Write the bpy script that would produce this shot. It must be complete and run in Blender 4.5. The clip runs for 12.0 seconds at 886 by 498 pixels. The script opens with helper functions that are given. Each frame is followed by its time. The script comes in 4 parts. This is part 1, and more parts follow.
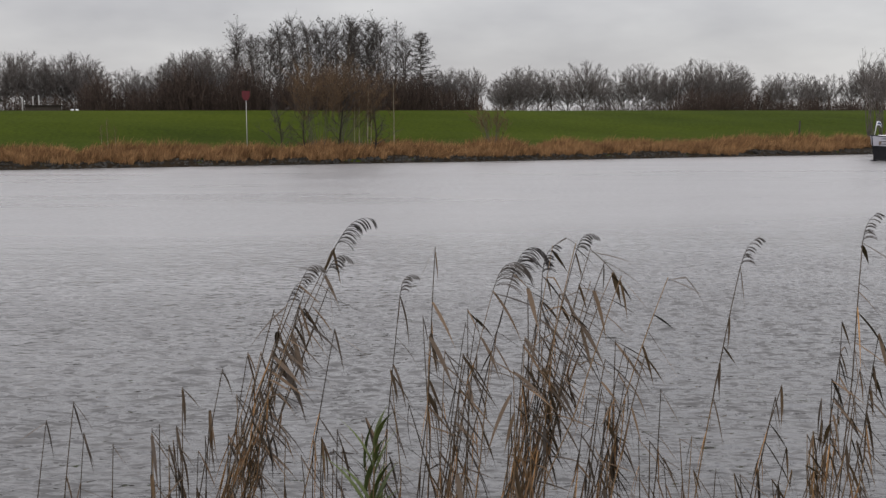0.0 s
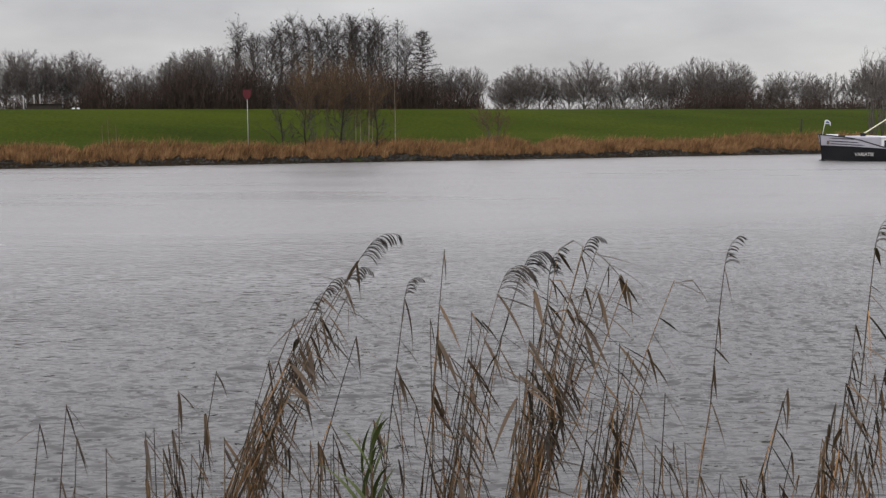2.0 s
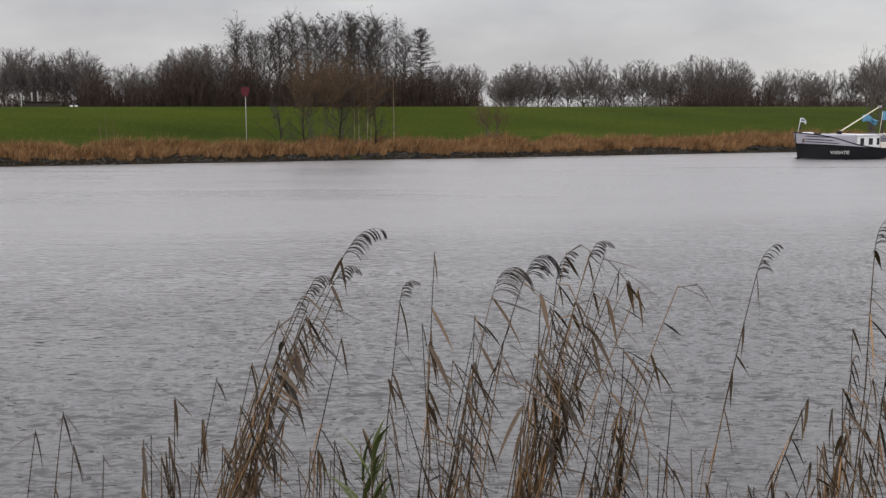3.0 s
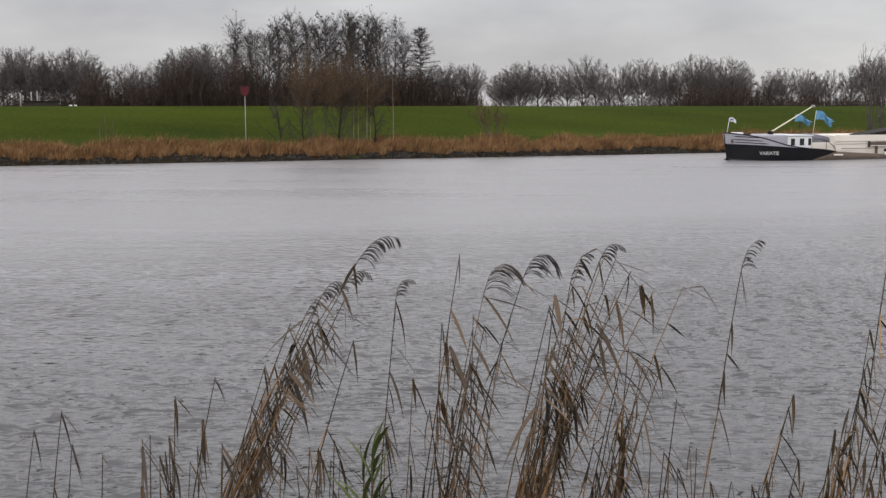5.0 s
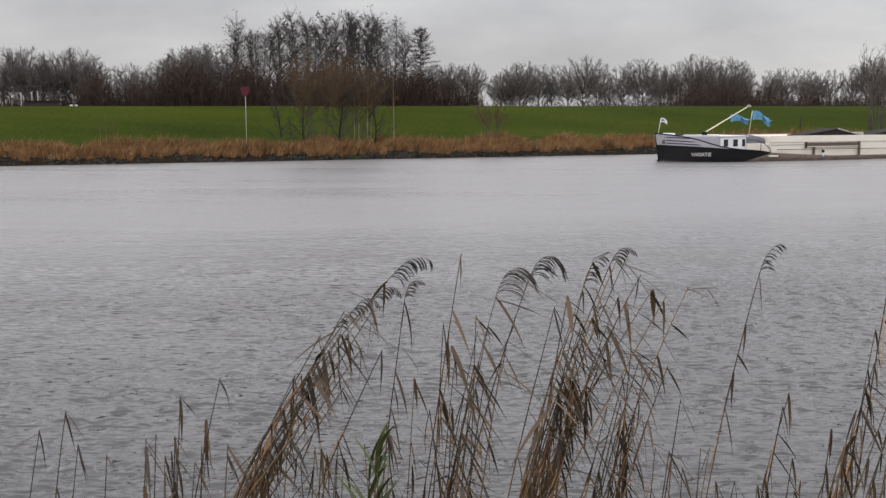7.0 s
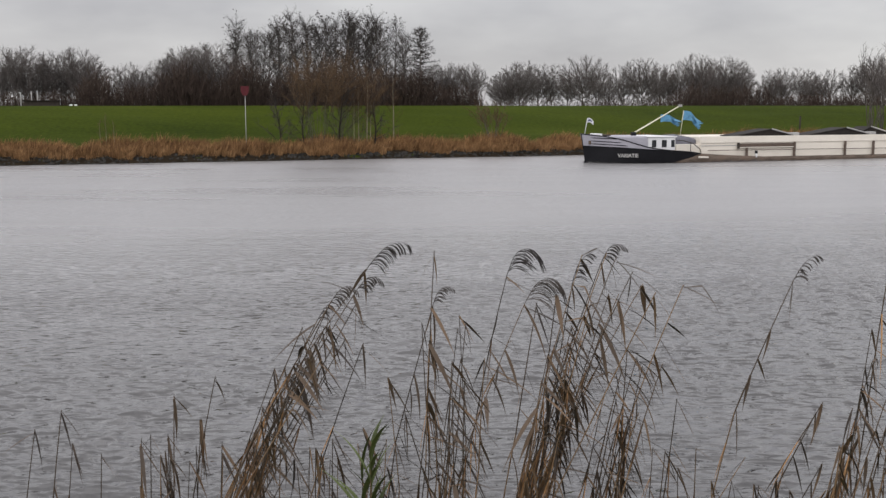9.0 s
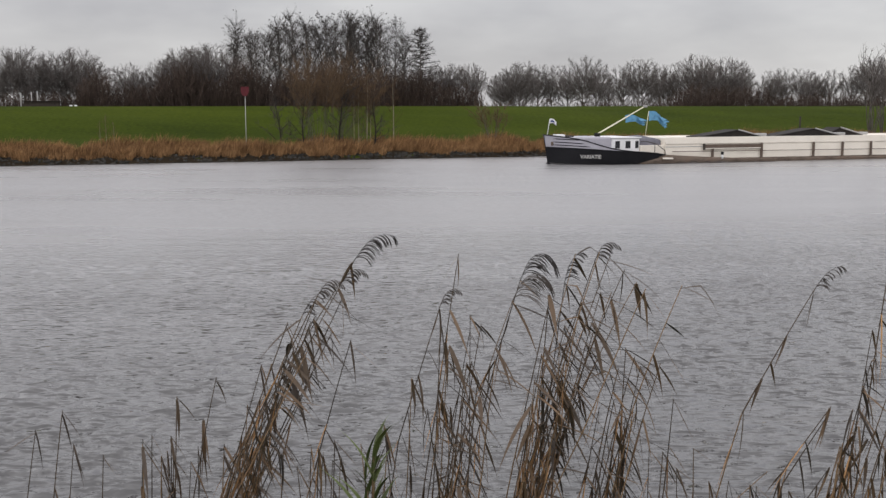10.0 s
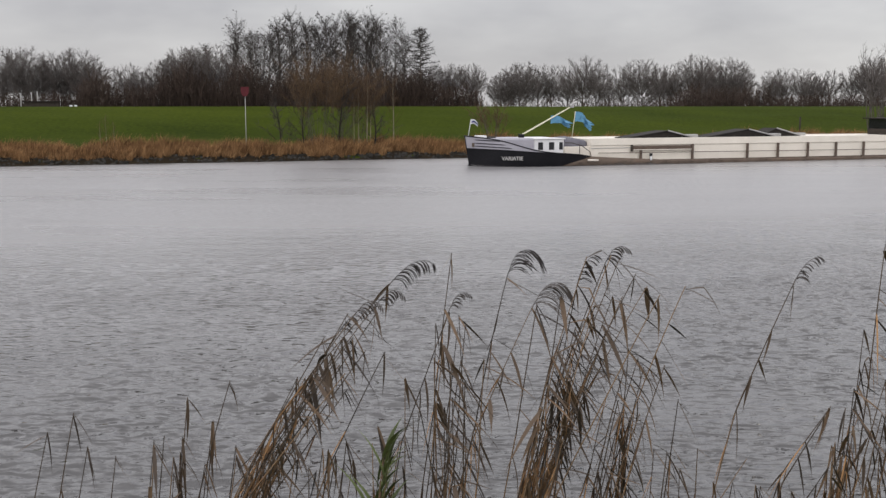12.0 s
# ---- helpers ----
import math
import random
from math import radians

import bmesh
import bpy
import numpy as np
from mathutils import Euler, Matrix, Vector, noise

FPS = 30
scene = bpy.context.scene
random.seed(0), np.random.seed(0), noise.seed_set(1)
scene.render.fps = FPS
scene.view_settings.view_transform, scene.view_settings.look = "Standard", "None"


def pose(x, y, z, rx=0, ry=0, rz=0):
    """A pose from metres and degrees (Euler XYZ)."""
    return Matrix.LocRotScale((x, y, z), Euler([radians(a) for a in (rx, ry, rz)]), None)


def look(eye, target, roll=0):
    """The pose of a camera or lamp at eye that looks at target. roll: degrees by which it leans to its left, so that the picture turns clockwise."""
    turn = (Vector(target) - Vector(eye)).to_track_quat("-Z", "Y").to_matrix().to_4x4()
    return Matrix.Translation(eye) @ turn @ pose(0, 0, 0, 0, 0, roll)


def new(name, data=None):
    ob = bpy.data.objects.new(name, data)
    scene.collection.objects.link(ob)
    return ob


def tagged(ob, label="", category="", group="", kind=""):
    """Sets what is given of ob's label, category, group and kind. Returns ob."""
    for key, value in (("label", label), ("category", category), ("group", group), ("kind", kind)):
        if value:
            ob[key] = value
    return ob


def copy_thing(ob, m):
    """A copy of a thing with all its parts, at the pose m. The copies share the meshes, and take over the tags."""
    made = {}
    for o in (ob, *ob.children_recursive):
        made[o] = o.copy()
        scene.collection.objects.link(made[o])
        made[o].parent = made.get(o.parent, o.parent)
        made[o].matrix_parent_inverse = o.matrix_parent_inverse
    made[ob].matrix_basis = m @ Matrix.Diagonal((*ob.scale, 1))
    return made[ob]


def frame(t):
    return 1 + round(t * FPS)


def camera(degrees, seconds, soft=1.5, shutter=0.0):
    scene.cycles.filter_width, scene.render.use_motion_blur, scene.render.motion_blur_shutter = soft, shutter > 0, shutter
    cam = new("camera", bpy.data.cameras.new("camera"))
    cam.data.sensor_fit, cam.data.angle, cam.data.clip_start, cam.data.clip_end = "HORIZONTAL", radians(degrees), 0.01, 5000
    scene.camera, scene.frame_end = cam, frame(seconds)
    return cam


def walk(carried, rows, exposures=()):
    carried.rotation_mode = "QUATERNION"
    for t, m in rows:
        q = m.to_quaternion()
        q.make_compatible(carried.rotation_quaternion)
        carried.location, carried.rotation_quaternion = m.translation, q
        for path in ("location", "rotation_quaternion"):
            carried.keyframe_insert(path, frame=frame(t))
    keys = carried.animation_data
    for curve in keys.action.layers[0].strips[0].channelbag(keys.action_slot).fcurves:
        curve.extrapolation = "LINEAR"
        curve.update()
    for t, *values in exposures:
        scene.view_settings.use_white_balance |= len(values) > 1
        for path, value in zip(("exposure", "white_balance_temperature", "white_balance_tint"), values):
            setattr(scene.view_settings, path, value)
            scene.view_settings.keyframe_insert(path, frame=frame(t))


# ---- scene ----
cam = camera(46, 12.0, soft=1.4)
LEVEL = 82.17
walk(cam, [
    (0.0, pose(0, -0.23, 4.472, 82.42, 0, 0.03)),
    (0.5, pose(0, -0.23, 4.472, 82.43, 0, 0.03)),
    (0.8, pose(0, -0.23, 4.472, 82.43, 0, 0.06)),
    (1.0, pose(0, -0.23, 4.472, 82.43, 0, 0.13)),
    (1.6, pose(0, -0.23, 4.472, 82.43, 0, 0.13)),
    (2.0, pose(0, -0.14, 4.482, 82.34, 0, 0.1)),
    (2.4, pose(0, 0, 4.5, 82.2, 0, 0.06)),
    (3.0, pose(0, 0, 4.5, 82.2, 0, 0.03)),
    (5.0, pose(0, 0, 4.5, LEVEL, 0, 0)),
    (6.5, pose(0, 0, 4.5, LEVEL, 0, 0.03)),
    (8.9, pose(0, 0, 4.5, LEVEL - 0.02, 0, 0.01)),
    (9.6, pose(0, 0, 4.5, LEVEL, 0, 0.01)),
    (12.0, pose(0, 0, 4.5, LEVEL + 0.02, 0, 0.01)),
])

# ---- light: a closed winter overcast ----
world = bpy.data.worlds.new("overcast")
scene.world = world
world.use_nodes = True
wn, wl = world.node_tree.nodes, world.node_tree.links
wn.clear()
w_out = wn.new("ShaderNodeOutputWorld")
w_bg = wn.new("ShaderNodeBackground")
w_sky = wn.new("ShaderNodeTexSky")
w_sky.sky_type, w_sky.sun_disc = "NISHITA", False
w_sky.sun_elevation, w_sky.sun_rotation = radians(28), radians(200)
w_dim = wn.new("ShaderNodeMix")
w_dim.data_type, w_dim.blend_type = "RGBA", "MULTIPLY"
w_dim.inputs[0].default_value = 1.0
w_dim.inputs[7].default_value = (0.08, 0.08, 0.08, 1)
w_co = wn.new("ShaderNodeTexCoord")
w_map = wn.new("ShaderNodeMapping")
w_map.inputs["Scale"].default_value = (1.6, 1.6, 4.5)
w_noise = wn.new("ShaderNodeTexNoise")
w_noise.inputs["Scale"].default_value = 2.2
w_noise.inputs["Detail"].default_value = 5
w_noise.inputs["Roughness"].default_value = 0.5
w_ramp = wn.new("ShaderNodeValToRGB")
w_ramp.color_ramp.elements[0].position, w_ramp.color_ramp.elements[0].color = 0.34, (0.43, 0.42, 0.447, 1)
w_ramp.color_ramp.elements[1].position, w_ramp.color_ramp.elements[1].color = 0.66, (0.69, 0.678, 0.685, 1)
w_mix = wn.new("ShaderNodeMix")
w_mix.data_type = "RGBA"
w_mix.inputs[0].default_value = 0.9
wl.new(w_sky.outputs[0], w_dim.inputs[6])
wl.new(w_co.outputs["Generated"], w_map.inputs[0])
wl.new(w_map.outputs[0], w_noise.inputs["Vector"])
wl.new(w_noise.outputs[0], w_ramp.inputs[0])
wl.new(w_dim.outputs[2], w_mix.inputs[6])
wl.new(w_ramp.outputs[0], w_mix.inputs[7])
w_sep = wn.new("ShaderNodeSeparateXYZ")
w_up = wn.new("ShaderNodeMapRange")
w_up.interpolation_type = "SMOOTHSTEP"
w_up.inputs[1].default_value, w_up.inputs[2].default_value = 0.04, 0.55
w_up.inputs[3].default_value, w_up.inputs[4].default_value = 0.98, 2.65
wl.new(w_co.outputs["Generated"], w_sep.inputs[0])
wl.new(w_sep.outputs[2], w_up.inputs[0])
wl.new(w_up.outputs[0], w_bg.inputs[1])
wl.new(w_mix.outputs[2], w_bg.inputs[0])
wl.new(w_bg.outputs[0], w_out.inputs[0])

sun_data = bpy.data.lights.new("sun", "SUN")
sun_data.energy, sun_data.angle, sun_data.color = 0.6, radians(40), (1.0, 0.97, 0.93)
sun = new("sun", sun_data)
sun.matrix_world = look((-20, -40, 40), (0, 30, 0))


# ---- materials ----
def material(name, base, dark=None, rough=0.8, metal=0.0, scale=4.0, fine=40.0, bump=0.2, dist=0.02, island=False, objrand=False, mix=0.6,
             third=None, spec=0.3, stretch=None):
    """A surface that varies at two scales between two or three colours, with a fine relief."""
    m = bpy.data.materials.new(name)
    m.use_nodes = True
    n, l = m.node_tree.nodes, m.node_tree.links
    b = n["Principled BSDF"]
    dark = dark or tuple(c * 0.6 for c in base)
    co = n.new("ShaderNodeTexCoord")
    big = n.new("ShaderNodeTexNoise")
    big.inputs["Scale"].default_value, big.inputs["Detail"].default_value = scale, 4
    small = n.new("ShaderNodeTexNoise")
    small.inputs["Scale"].default_value, small.inputs["Detail"].default_value = fine, 3
    place = co.outputs["Object"]
    if stretch:
        mp = n.new("ShaderNodeMapping")
        mp.inputs["Scale"].default_value, mp.inputs["Rotation"].default_value = stretch, (0, 0, radians(-20))
        l.new(place, mp.inputs[0])
        place = mp.outputs[0]
    l.new(place, big.inputs["Vector"])
    l.new(co.outputs["Object"], small.inputs["Vector"])
    mean = n.new("ShaderNodeMix")
    mean.inputs[0].default_value = 0.45
    l.new(big.outputs[0], mean.inputs[2])
    l.new(small.outputs[0], mean.inputs[3])
    fac = mean.outputs[0]
    if island or objrand:
        src = n.new("ShaderNodeNewGeometry") if island else n.new("ShaderNodeObjectInfo")
        blend = n.new("ShaderNodeMix")
        blend.inputs[0].default_value = mix
        l.new(fac, blend.inputs[2])
        l.new(src.outputs["Random Per Island" if island else "Random"], blend.inputs[3])
        fac = blend.outputs[0]
    ramp = n.new("ShaderNodeValToRGB")
    e = ramp.color_ramp.elements
    lo, hi = (0.15, 0.85) if (island or objrand) else (0.32, 0.68)
    e[0].position, e[0].color = lo, (*dark, 1)
    e[1].position, e[1].color = hi, (*base, 1)
    if third:
        mid = ramp.color_ramp.elements.new(0.5)
        mid.color = (*third, 1)
    l.new(fac, ramp.inputs[0])
    l.new(ramp.outputs[0], b.inputs["Base Color"])
    b.inputs["Roughness"].default_value, b.inputs["Metallic"].default_value = rough, metal
    b.inputs["Specular IOR Level"].default_value = spec
    if bump:
        bp = n.new("ShaderNodeBump")
        bp.inputs["Strength"].default_value, bp.inputs["Distance"].default_value = bump, dist
        l.new(small.outputs[0], bp.inputs["Height"])
        l.new(bp.outputs[0], b.inputs["Normal"])
    return m


def water_material():
    """Silty river water: fine wind ripples, rougher and calmer in drifting lanes; coloured paler far out for the sky's
    reflection.
    """
    m = bpy.data.materials.new("river_water")
    m.use_nodes = True
    n, l = m.node_tree.nodes, m.node_tree.links
    b = n["Principled BSDF"]
    b.inputs["IOR"].default_value = 1.66
    co = n.new("ShaderNodeTexCoord")

    def layer(scale, stretch, detail, rough, turn):
        mp = n.new("ShaderNodeMapping")
        mp.vector_type = "TEXTURE"
        mp.inputs["Scale"].default_value = (1 / stretch, 1.0, 1.0)
        mp.inputs["Rotation"].default_value = (0, 0, radians(turn))
        t = n.new("ShaderNodeTexNoise")
        t.inputs["Scale"].default_value, t.inputs["Detail"].default_value = scale, detail
        t.inputs["Roughness"].default_value = rough
        l.new(co.outputs["Object"], mp.inputs[0])
        l.new(mp.outputs[0], t.inputs["Vector"])
        return t.outputs[0]

    def math_node(kind, a, c):
        t = n.new("ShaderNodeMath")
        t.operation = kind
        for sock, value in zip(t.inputs, (a, c)):
            if isinstance(value, float):
                sock.default_value = value
            else:
                l.new(value, sock)
        return t.outputs[0]

    def ranged(sock, a, c, lo, hi):
        t = n.new("ShaderNodeMapRange")
        t.inputs[1].default_value, t.inputs[2].default_value = a, c
        t.inputs[3].default_value, t.inputs[4].default_value = lo, hi
        l.new(sock, t.inputs[0])
        return t.outputs[0]

    lanes = layer(0.16, 0.16, 5, 0.62, -20)
    # far water's sky reflection put into the base colour, paler outwards
    sky_sheen = n.new("ShaderNodeMix")
    sky_sheen.data_type = "RGBA"
    sky_sheen.inputs[6].default_value, sky_sheen.inputs[7].default_value = (0.058, 0.056, 0.056, 1), (0.225, 0.22, 0.22, 1)
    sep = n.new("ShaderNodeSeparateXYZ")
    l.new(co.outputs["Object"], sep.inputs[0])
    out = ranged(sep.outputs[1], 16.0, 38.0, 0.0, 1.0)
    l.new(out, sky_sheen.inputs[0])
    l.new(sky_sheen.outputs[2], b.inputs["Base Color"])
    l.new(math_node("MULTIPLY", ranged(out, 0.0, 1.0, 0.05, 0.32), ranged(lanes, 0.35, 0.65, 0.8, 1.1)), b.inputs["Roughness"])
    ripple = layer(6.5, 0.4, 1, 0.5, -20)
    fine = layer(14.0, 0.6, 2, 0.5, -26)
    swell = layer(1.1, 0.35, 2, 0.5, -16)
    h = math_node("ADD", math_node("MULTIPLY", ripple, 0.13), math_node("MULTIPLY", fine, 0.004))
    h = math_node("ADD", h, math_node("MULTIPLY", swell, 0.03))
    h = math_node("MULTIPLY", h, ranged(out, 0.2, 1.0, 1.0, 0.55))
    h = math_node("MULTIPLY", h, ranged(lanes, 0.36, 0.64, 0.45, 1.4))
    bp = n.new("ShaderNodeBump")
    bp.inputs["Strength"].default_value, bp.inputs["Distance"].default_value = 1.0, 1.0
    l.new(h, bp.inputs["Height"])
    l.new(bp.outputs[0], b.inputs["Normal"])
    return m


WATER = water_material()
GRASS = material("meadow_grass", (0.052, 0.067, 0.006), (0.018, 0.028, 0.003), 0.95, 0, 0.12, 3.0, 0.5, 0.08, third=(0.033, 0.047, 0.004), spec=0.03, stretch=(0.3, 1.0, 1.0))
DRY_REED = material("dry_reed", (0.66, 0.39, 0.17), (0.035, 0.02, 0.011), 0.9, 0, 0.9, 3.0, 0, island=True, mix=0.3, third=(0.17, 0.094, 0.046), spec=0.1)
PALE_REED = material("pale_dry_reed", (0.54, 0.34, 0.17), (0.11, 0.06, 0.03), 0.9, 0, 0.8, 2.4, 0, island=True, mix=0.4, third=(0.27, 0.155, 0.073), spec=0.1)
STONE = material("basalt_riprap", (0.055, 0.05, 0.044), (0.010, 0.010, 0.009), 0.95, 0, 3, 20, 0.5, 0.03, objrand=True, spec=0.08)
STONES = material("basalt_rubble", (0.045, 0.042, 0.037), (0.009, 0.009, 0.008), 0.85, 0, 3, 20, 0.5, 0.03, island=True)
EARTH = material("dark_wet_earth", (0.035, 0.026, 0.017), (0.010, 0.008, 0.006), 1.0, 0, 0.8, 9, 0.6, 0.05, spec=0.02)
BARK = material("grey_bark", (0.13, 0.115, 0.10), (0.05, 0.044, 0.039), 0.95, 0, 2, 14, 0.4, 0.03)
TWIG = material("bare_twigs", (0.2, 0.178, 0.168), (0.05, 0.045, 0.042), 0.95, 0, 0.3, 6, 0, island=True, spec=0.1)
DARK_TWIG = material("dark_twigs", (0.095, 0.084, 0.077), (0.026, 0.023, 0.022), 0.95, 0, 0.3, 6, 0, island=True, spec=0.1)
DARK_BARK = material("dark_wet_bark", (0.038, 0.031, 0.025), (0.015, 0.012, 0.01), 0.95, 0, 2, 14, 0.4, 0.03)
BROWN_TWIG = material("brown_twigs", (0.108, 0.079, 0.065), (0.032, 0.025, 0.022), 0.95, 0, 0.3, 6, 0, island=True, spec=0.1)
WILLOW_TWIG = material("willow_twigs", (0.16, 0.107, 0.064), (0.055, 0.038, 0.025), 0.9, 0, 0.3, 6, 0, island=True, spec=0.1)
PALE_BARK = material("pale_bark", (0.34, 0.30, 0.22), (0.10, 0.088, 0.065), 0.9, 0, 2, 14, 0.4, 0.02)
STEM = material("reed_stem", (0.26, 0.165, 0.09), (0.035, 0.028, 0.022), 0.6, 0, 3, 40, 0.15, 0.002, objrand=True, third=(0.08, 0.056, 0.038))
LEAF = material("withered_reed_leaf", (0.16, 0.103, 0.06), (0.026, 0.022, 0.02), 0.65, 0, 5, 60, 0.2, 0.002, objrand=True, third=(0.088, 0.062, 0.042))
GREEN_LEAF = material("green_reed_leaf", (0.10, 0.125, 0.04), (0.045, 0.058, 0.02), 0.6, 0, 5, 60, 0.2, 0.002, objrand=True)
STRAW = material("dead_straw", (0.48, 0.27, 0.125), (0.045, 0.03, 0.02), 0.75, 0, 5, 60, 0.2, 0.002, objrand=True, third=(0.185, 0.102, 0.049))
PLUME = material("reed_plume", (0.105, 0.09, 0.083), (0.034, 0.03, 0.03), 0.9, 0, 8, 60, 0, objrand=True, spec=0.1)
BLACK_PAINT = material("black_hull_paint", (0.014, 0.014, 0.017), (0.006, 0.006, 0.008), 0.5, 0, 1.2, 9, 0.1, 0.01, spec=0.2)
LILAC_PAINT = material("lilac_grey_paint", (0.42, 0.41, 0.46), (0.33, 0.32, 0.36), 0.5, 0, 1.0, 12, 0.08, 0.01)
WHITE_PAINT = material("white_ship_paint", (0.82, 0.82, 0.83), (0.68, 0.68, 0.69), 0.5, 0, 1.0, 12, 0.06, 0.01)
CREAM_PAINT = material("cream_coaming_paint", (0.82, 0.765, 0.68), (0.70, 0.65, 0.57), 0.55, 0, 0.6, 10, 0.1, 0.01)
RUST = material("rusty_steel", (0.17, 0.115, 0.085), (0.06, 0.043, 0.034), 0.85, 0, 1.3, 14, 0.3, 0.01, third=(0.16, 0.125, 0.1))
BROWN_PAINT = material("brown_paint", (0.15, 0.11, 0.085), (0.08, 0.06, 0.05), 0.7, 0, 2, 14, 0.1, 0.01)
TARP = material("dark_tarpaulin", (0.034, 0.029, 0.025), (0.015, 0.013, 0.012), 0.9, 0, 1.5, 12, 0.3, 0.02)
GREY_TARP = material("blue_grey_tarpaulin", (0.16, 0.155, 0.18), (0.09, 0.09, 0.105), 0.7, 0, 1.5, 12, 0.4, 0.03)
GREY_PAINT = material("pale_grey_paint", (0.45, 0.44, 0.43), (0.30, 0.29, 0.28), 0.6, 0, 1.5, 12, 0.1, 0.01)
BOOM_PAINT = material("pale_yellow_paint", (0.80, 0.77, 0.60), (0.6, 0.56, 0.42), 0.5, 0, 2, 14, 0.05, 0.01)
BLUE_CLOTH = material("sky_blue_cloth", (0.05, 0.19, 0.36), (0.02, 0.085, 0.18), 0.85, 0, 2.5, 22, 0.1, 0.01, third=(0.13, 0.31, 0.47))
NAVY_CLOTH = material("navy_cloth", (0.05, 0.07, 0.2), (0.03, 0.04, 0.12), 0.85)
WHITE_CLOTH = material("white_cloth", (0.75, 0.75, 0.78), (0.6, 0.6, 0.64), 0.85)
RED_PAINT = material("faded_red_paint", (0.11, 0.008, 0.014), (0.045, 0.005, 0.008), 0.6, 0, 2, 20, 0.1, 0.01)
DARK_WOOD = material("dark_wood", (0.06, 0.05, 0.04), (0.025, 0.02, 0.018), 0.9, 0, 4, 30, 0.3, 0.01)
WINDOW_GLASS = material("dark_window_glass", (0.02, 0.022, 0.026), (0.012, 0.012, 0.014), 0.08, 0, 1, 5, 0, spec=0.6)

# ---- the lie of the river: s runs along it, n across it ----
RIVER = radians(20.4)
CU, SU = math.cos(RIVER), math.sin(RIVER)


def at(s, n, z=0.0):
    return Vector((CU * s - SU * n, SU * s + CU * n, z))


PROFILE = [(-3000, 2.9), (-40, 2.9), (0, 2.85), (2, 2.6), (4, 1.95), (6, 1.1), (8.2, 0.0), (11, -1.2), (20, -2.5), (70, -2.5),
           (82, -1.2), (84.4, -0.25), (85.4, 0.3), (86.4, 0.55), (90, 0.75), (97, 1.0), (102, 1.45), (106, 2.2), (111, 3.25), (116, 4.1),
           (119, 4.42), (123, 4.42), (127, 3.6), (134, 2.0), (145, 1.6), (300, 1.6), (3000, 1.6)]


def lie(n):
    """The height of the ground at n, before its unevenness."""
    for (a, za), (b, zb) in zip(PROFILE, PROFILE[1:]):
        if n <= b:
            return za + (zb - za) * (n - a) / (b - a)
    return PROFILE[-1][1]


def ground_z(s, n):
    rough = 0.12 * noise.noise((s * 0.11, n * 0.3, 2.0)) + 0.05 * noise.noise((s * 0.5, n * 0.5, 7.0))
    return lie(n) + (rough if 83 < n < 116 else rough * 0.35)


def mesh(name, verts, faces, mat, smooth=False):
    me = bpy.data.meshes.new(name)
    me.from_pydata([tuple(v) for v in verts], [], faces)
    me.materials.append(mat)
    if smooth:
        me.polygons.foreach_set("use_smooth", [True] * len(me.polygons))
    me.update()
    return me


def as_part(name, me, parent, label="", m=None):
    ob = new(name, me)
    ob.parent = parent
    if m is not None:
        ob.matrix_basis = m
    return tagged(ob, label) if label else ob


def thing(name, label, category, m=None, group="", kind=""):
    ob = new(name)
    if m is not None:
        ob.matrix_basis = m
    return tagged(ob, label, category, group, kind)


def box(verts, faces, x0, x1, y0, y1, z0, z1, ch=0.02):
    """A block with chamfered upright edges and a chamfered top."""
    ch = min(ch, (x1 - x0) / 3, (y1 - y0) / 3, (z1 - z0) / 3)
    k = len(verts)

    def ring(i, z):
        return [(x0 + i + ch, y0 + i, z), (x1 - i - ch, y0 + i, z), (x1 - i, y0 + i + ch, z), (x1 - i, y1 - i - ch, z),
                (x1 - i - ch, y1 - i, z), (x0 + i + ch, y1 - i, z), (x0 + i, y1 - i - ch, z), (x0 + i, y0 + i + ch, z)]
    c = ch * 0.5
    for i, z in ((c, z0), (0, z0 + c), (0, z1 - c), (c, z1)):
        verts.extend(ring(i, z))
    for r in range(3):
        for j in range(8):
            a, b = k + r * 8 + j, k + r * 8 + (j + 1) % 8
            faces.append((a, b, b + 8, a + 8))
    faces.append(tuple(k + 7 - j for j in range(8)))
    faces.append(tuple(k + 24 + j for j in range(8)))


def block(name, mat, parent, x0, x1, y0, y1, z0, z1, label="", ch=0.02):
    v, f = [], []
    box(v, f, x0, x1, y0, y1, z0, z1, ch)
    return as_part(name, mesh(name, v, f, mat), parent, label)


def tube(verts, faces, pts, radii, k=3, cap=False):
    base = len(verts)
    for i, p in enumerate(pts):
        d = pts[min(i + 1, len(pts) - 1)] - pts[max(i - 1, 0)]
        a = d.cross(Vector((0.31, 0.94, 0.13)) if abs(d.z) > abs(d.y) else Vector((0.1, 0.2, 0.97)))
        a.normalize()
        b = d.cross(a).normalized()
        r = radii[i]
        for j in range(k):
            w = 2 * math.pi * j / k
            verts.append(p + a * (r * math.cos(w)) + b * (r * math.sin(w)))
    for i in range(len(pts) - 1):
        for j in range(k):
            q, w = base + i * k + j, base + i * k + (j + 1) % k
            faces.append((q, w, w + k, q + k))
    if cap:
        faces.append(tuple(base + j for j in reversed(range(k))))
        faces.append(tuple(base + (len(pts) - 1) * k + j for j in range(k)))


def rod(name, mat, parent, a, b, r0, r1=None, label="", k=8):
    v, f = [], []
    a, b = Vector(a), Vector(b)
    r1 = r0 if r1 is None else r1
    tube(v, f, [a, a.lerp(b, 0.5), b], [r0, (r0 + r1) / 2, r1], k, True)
    return as_part(name, mesh(name, v, f, mat, True), parent, label)


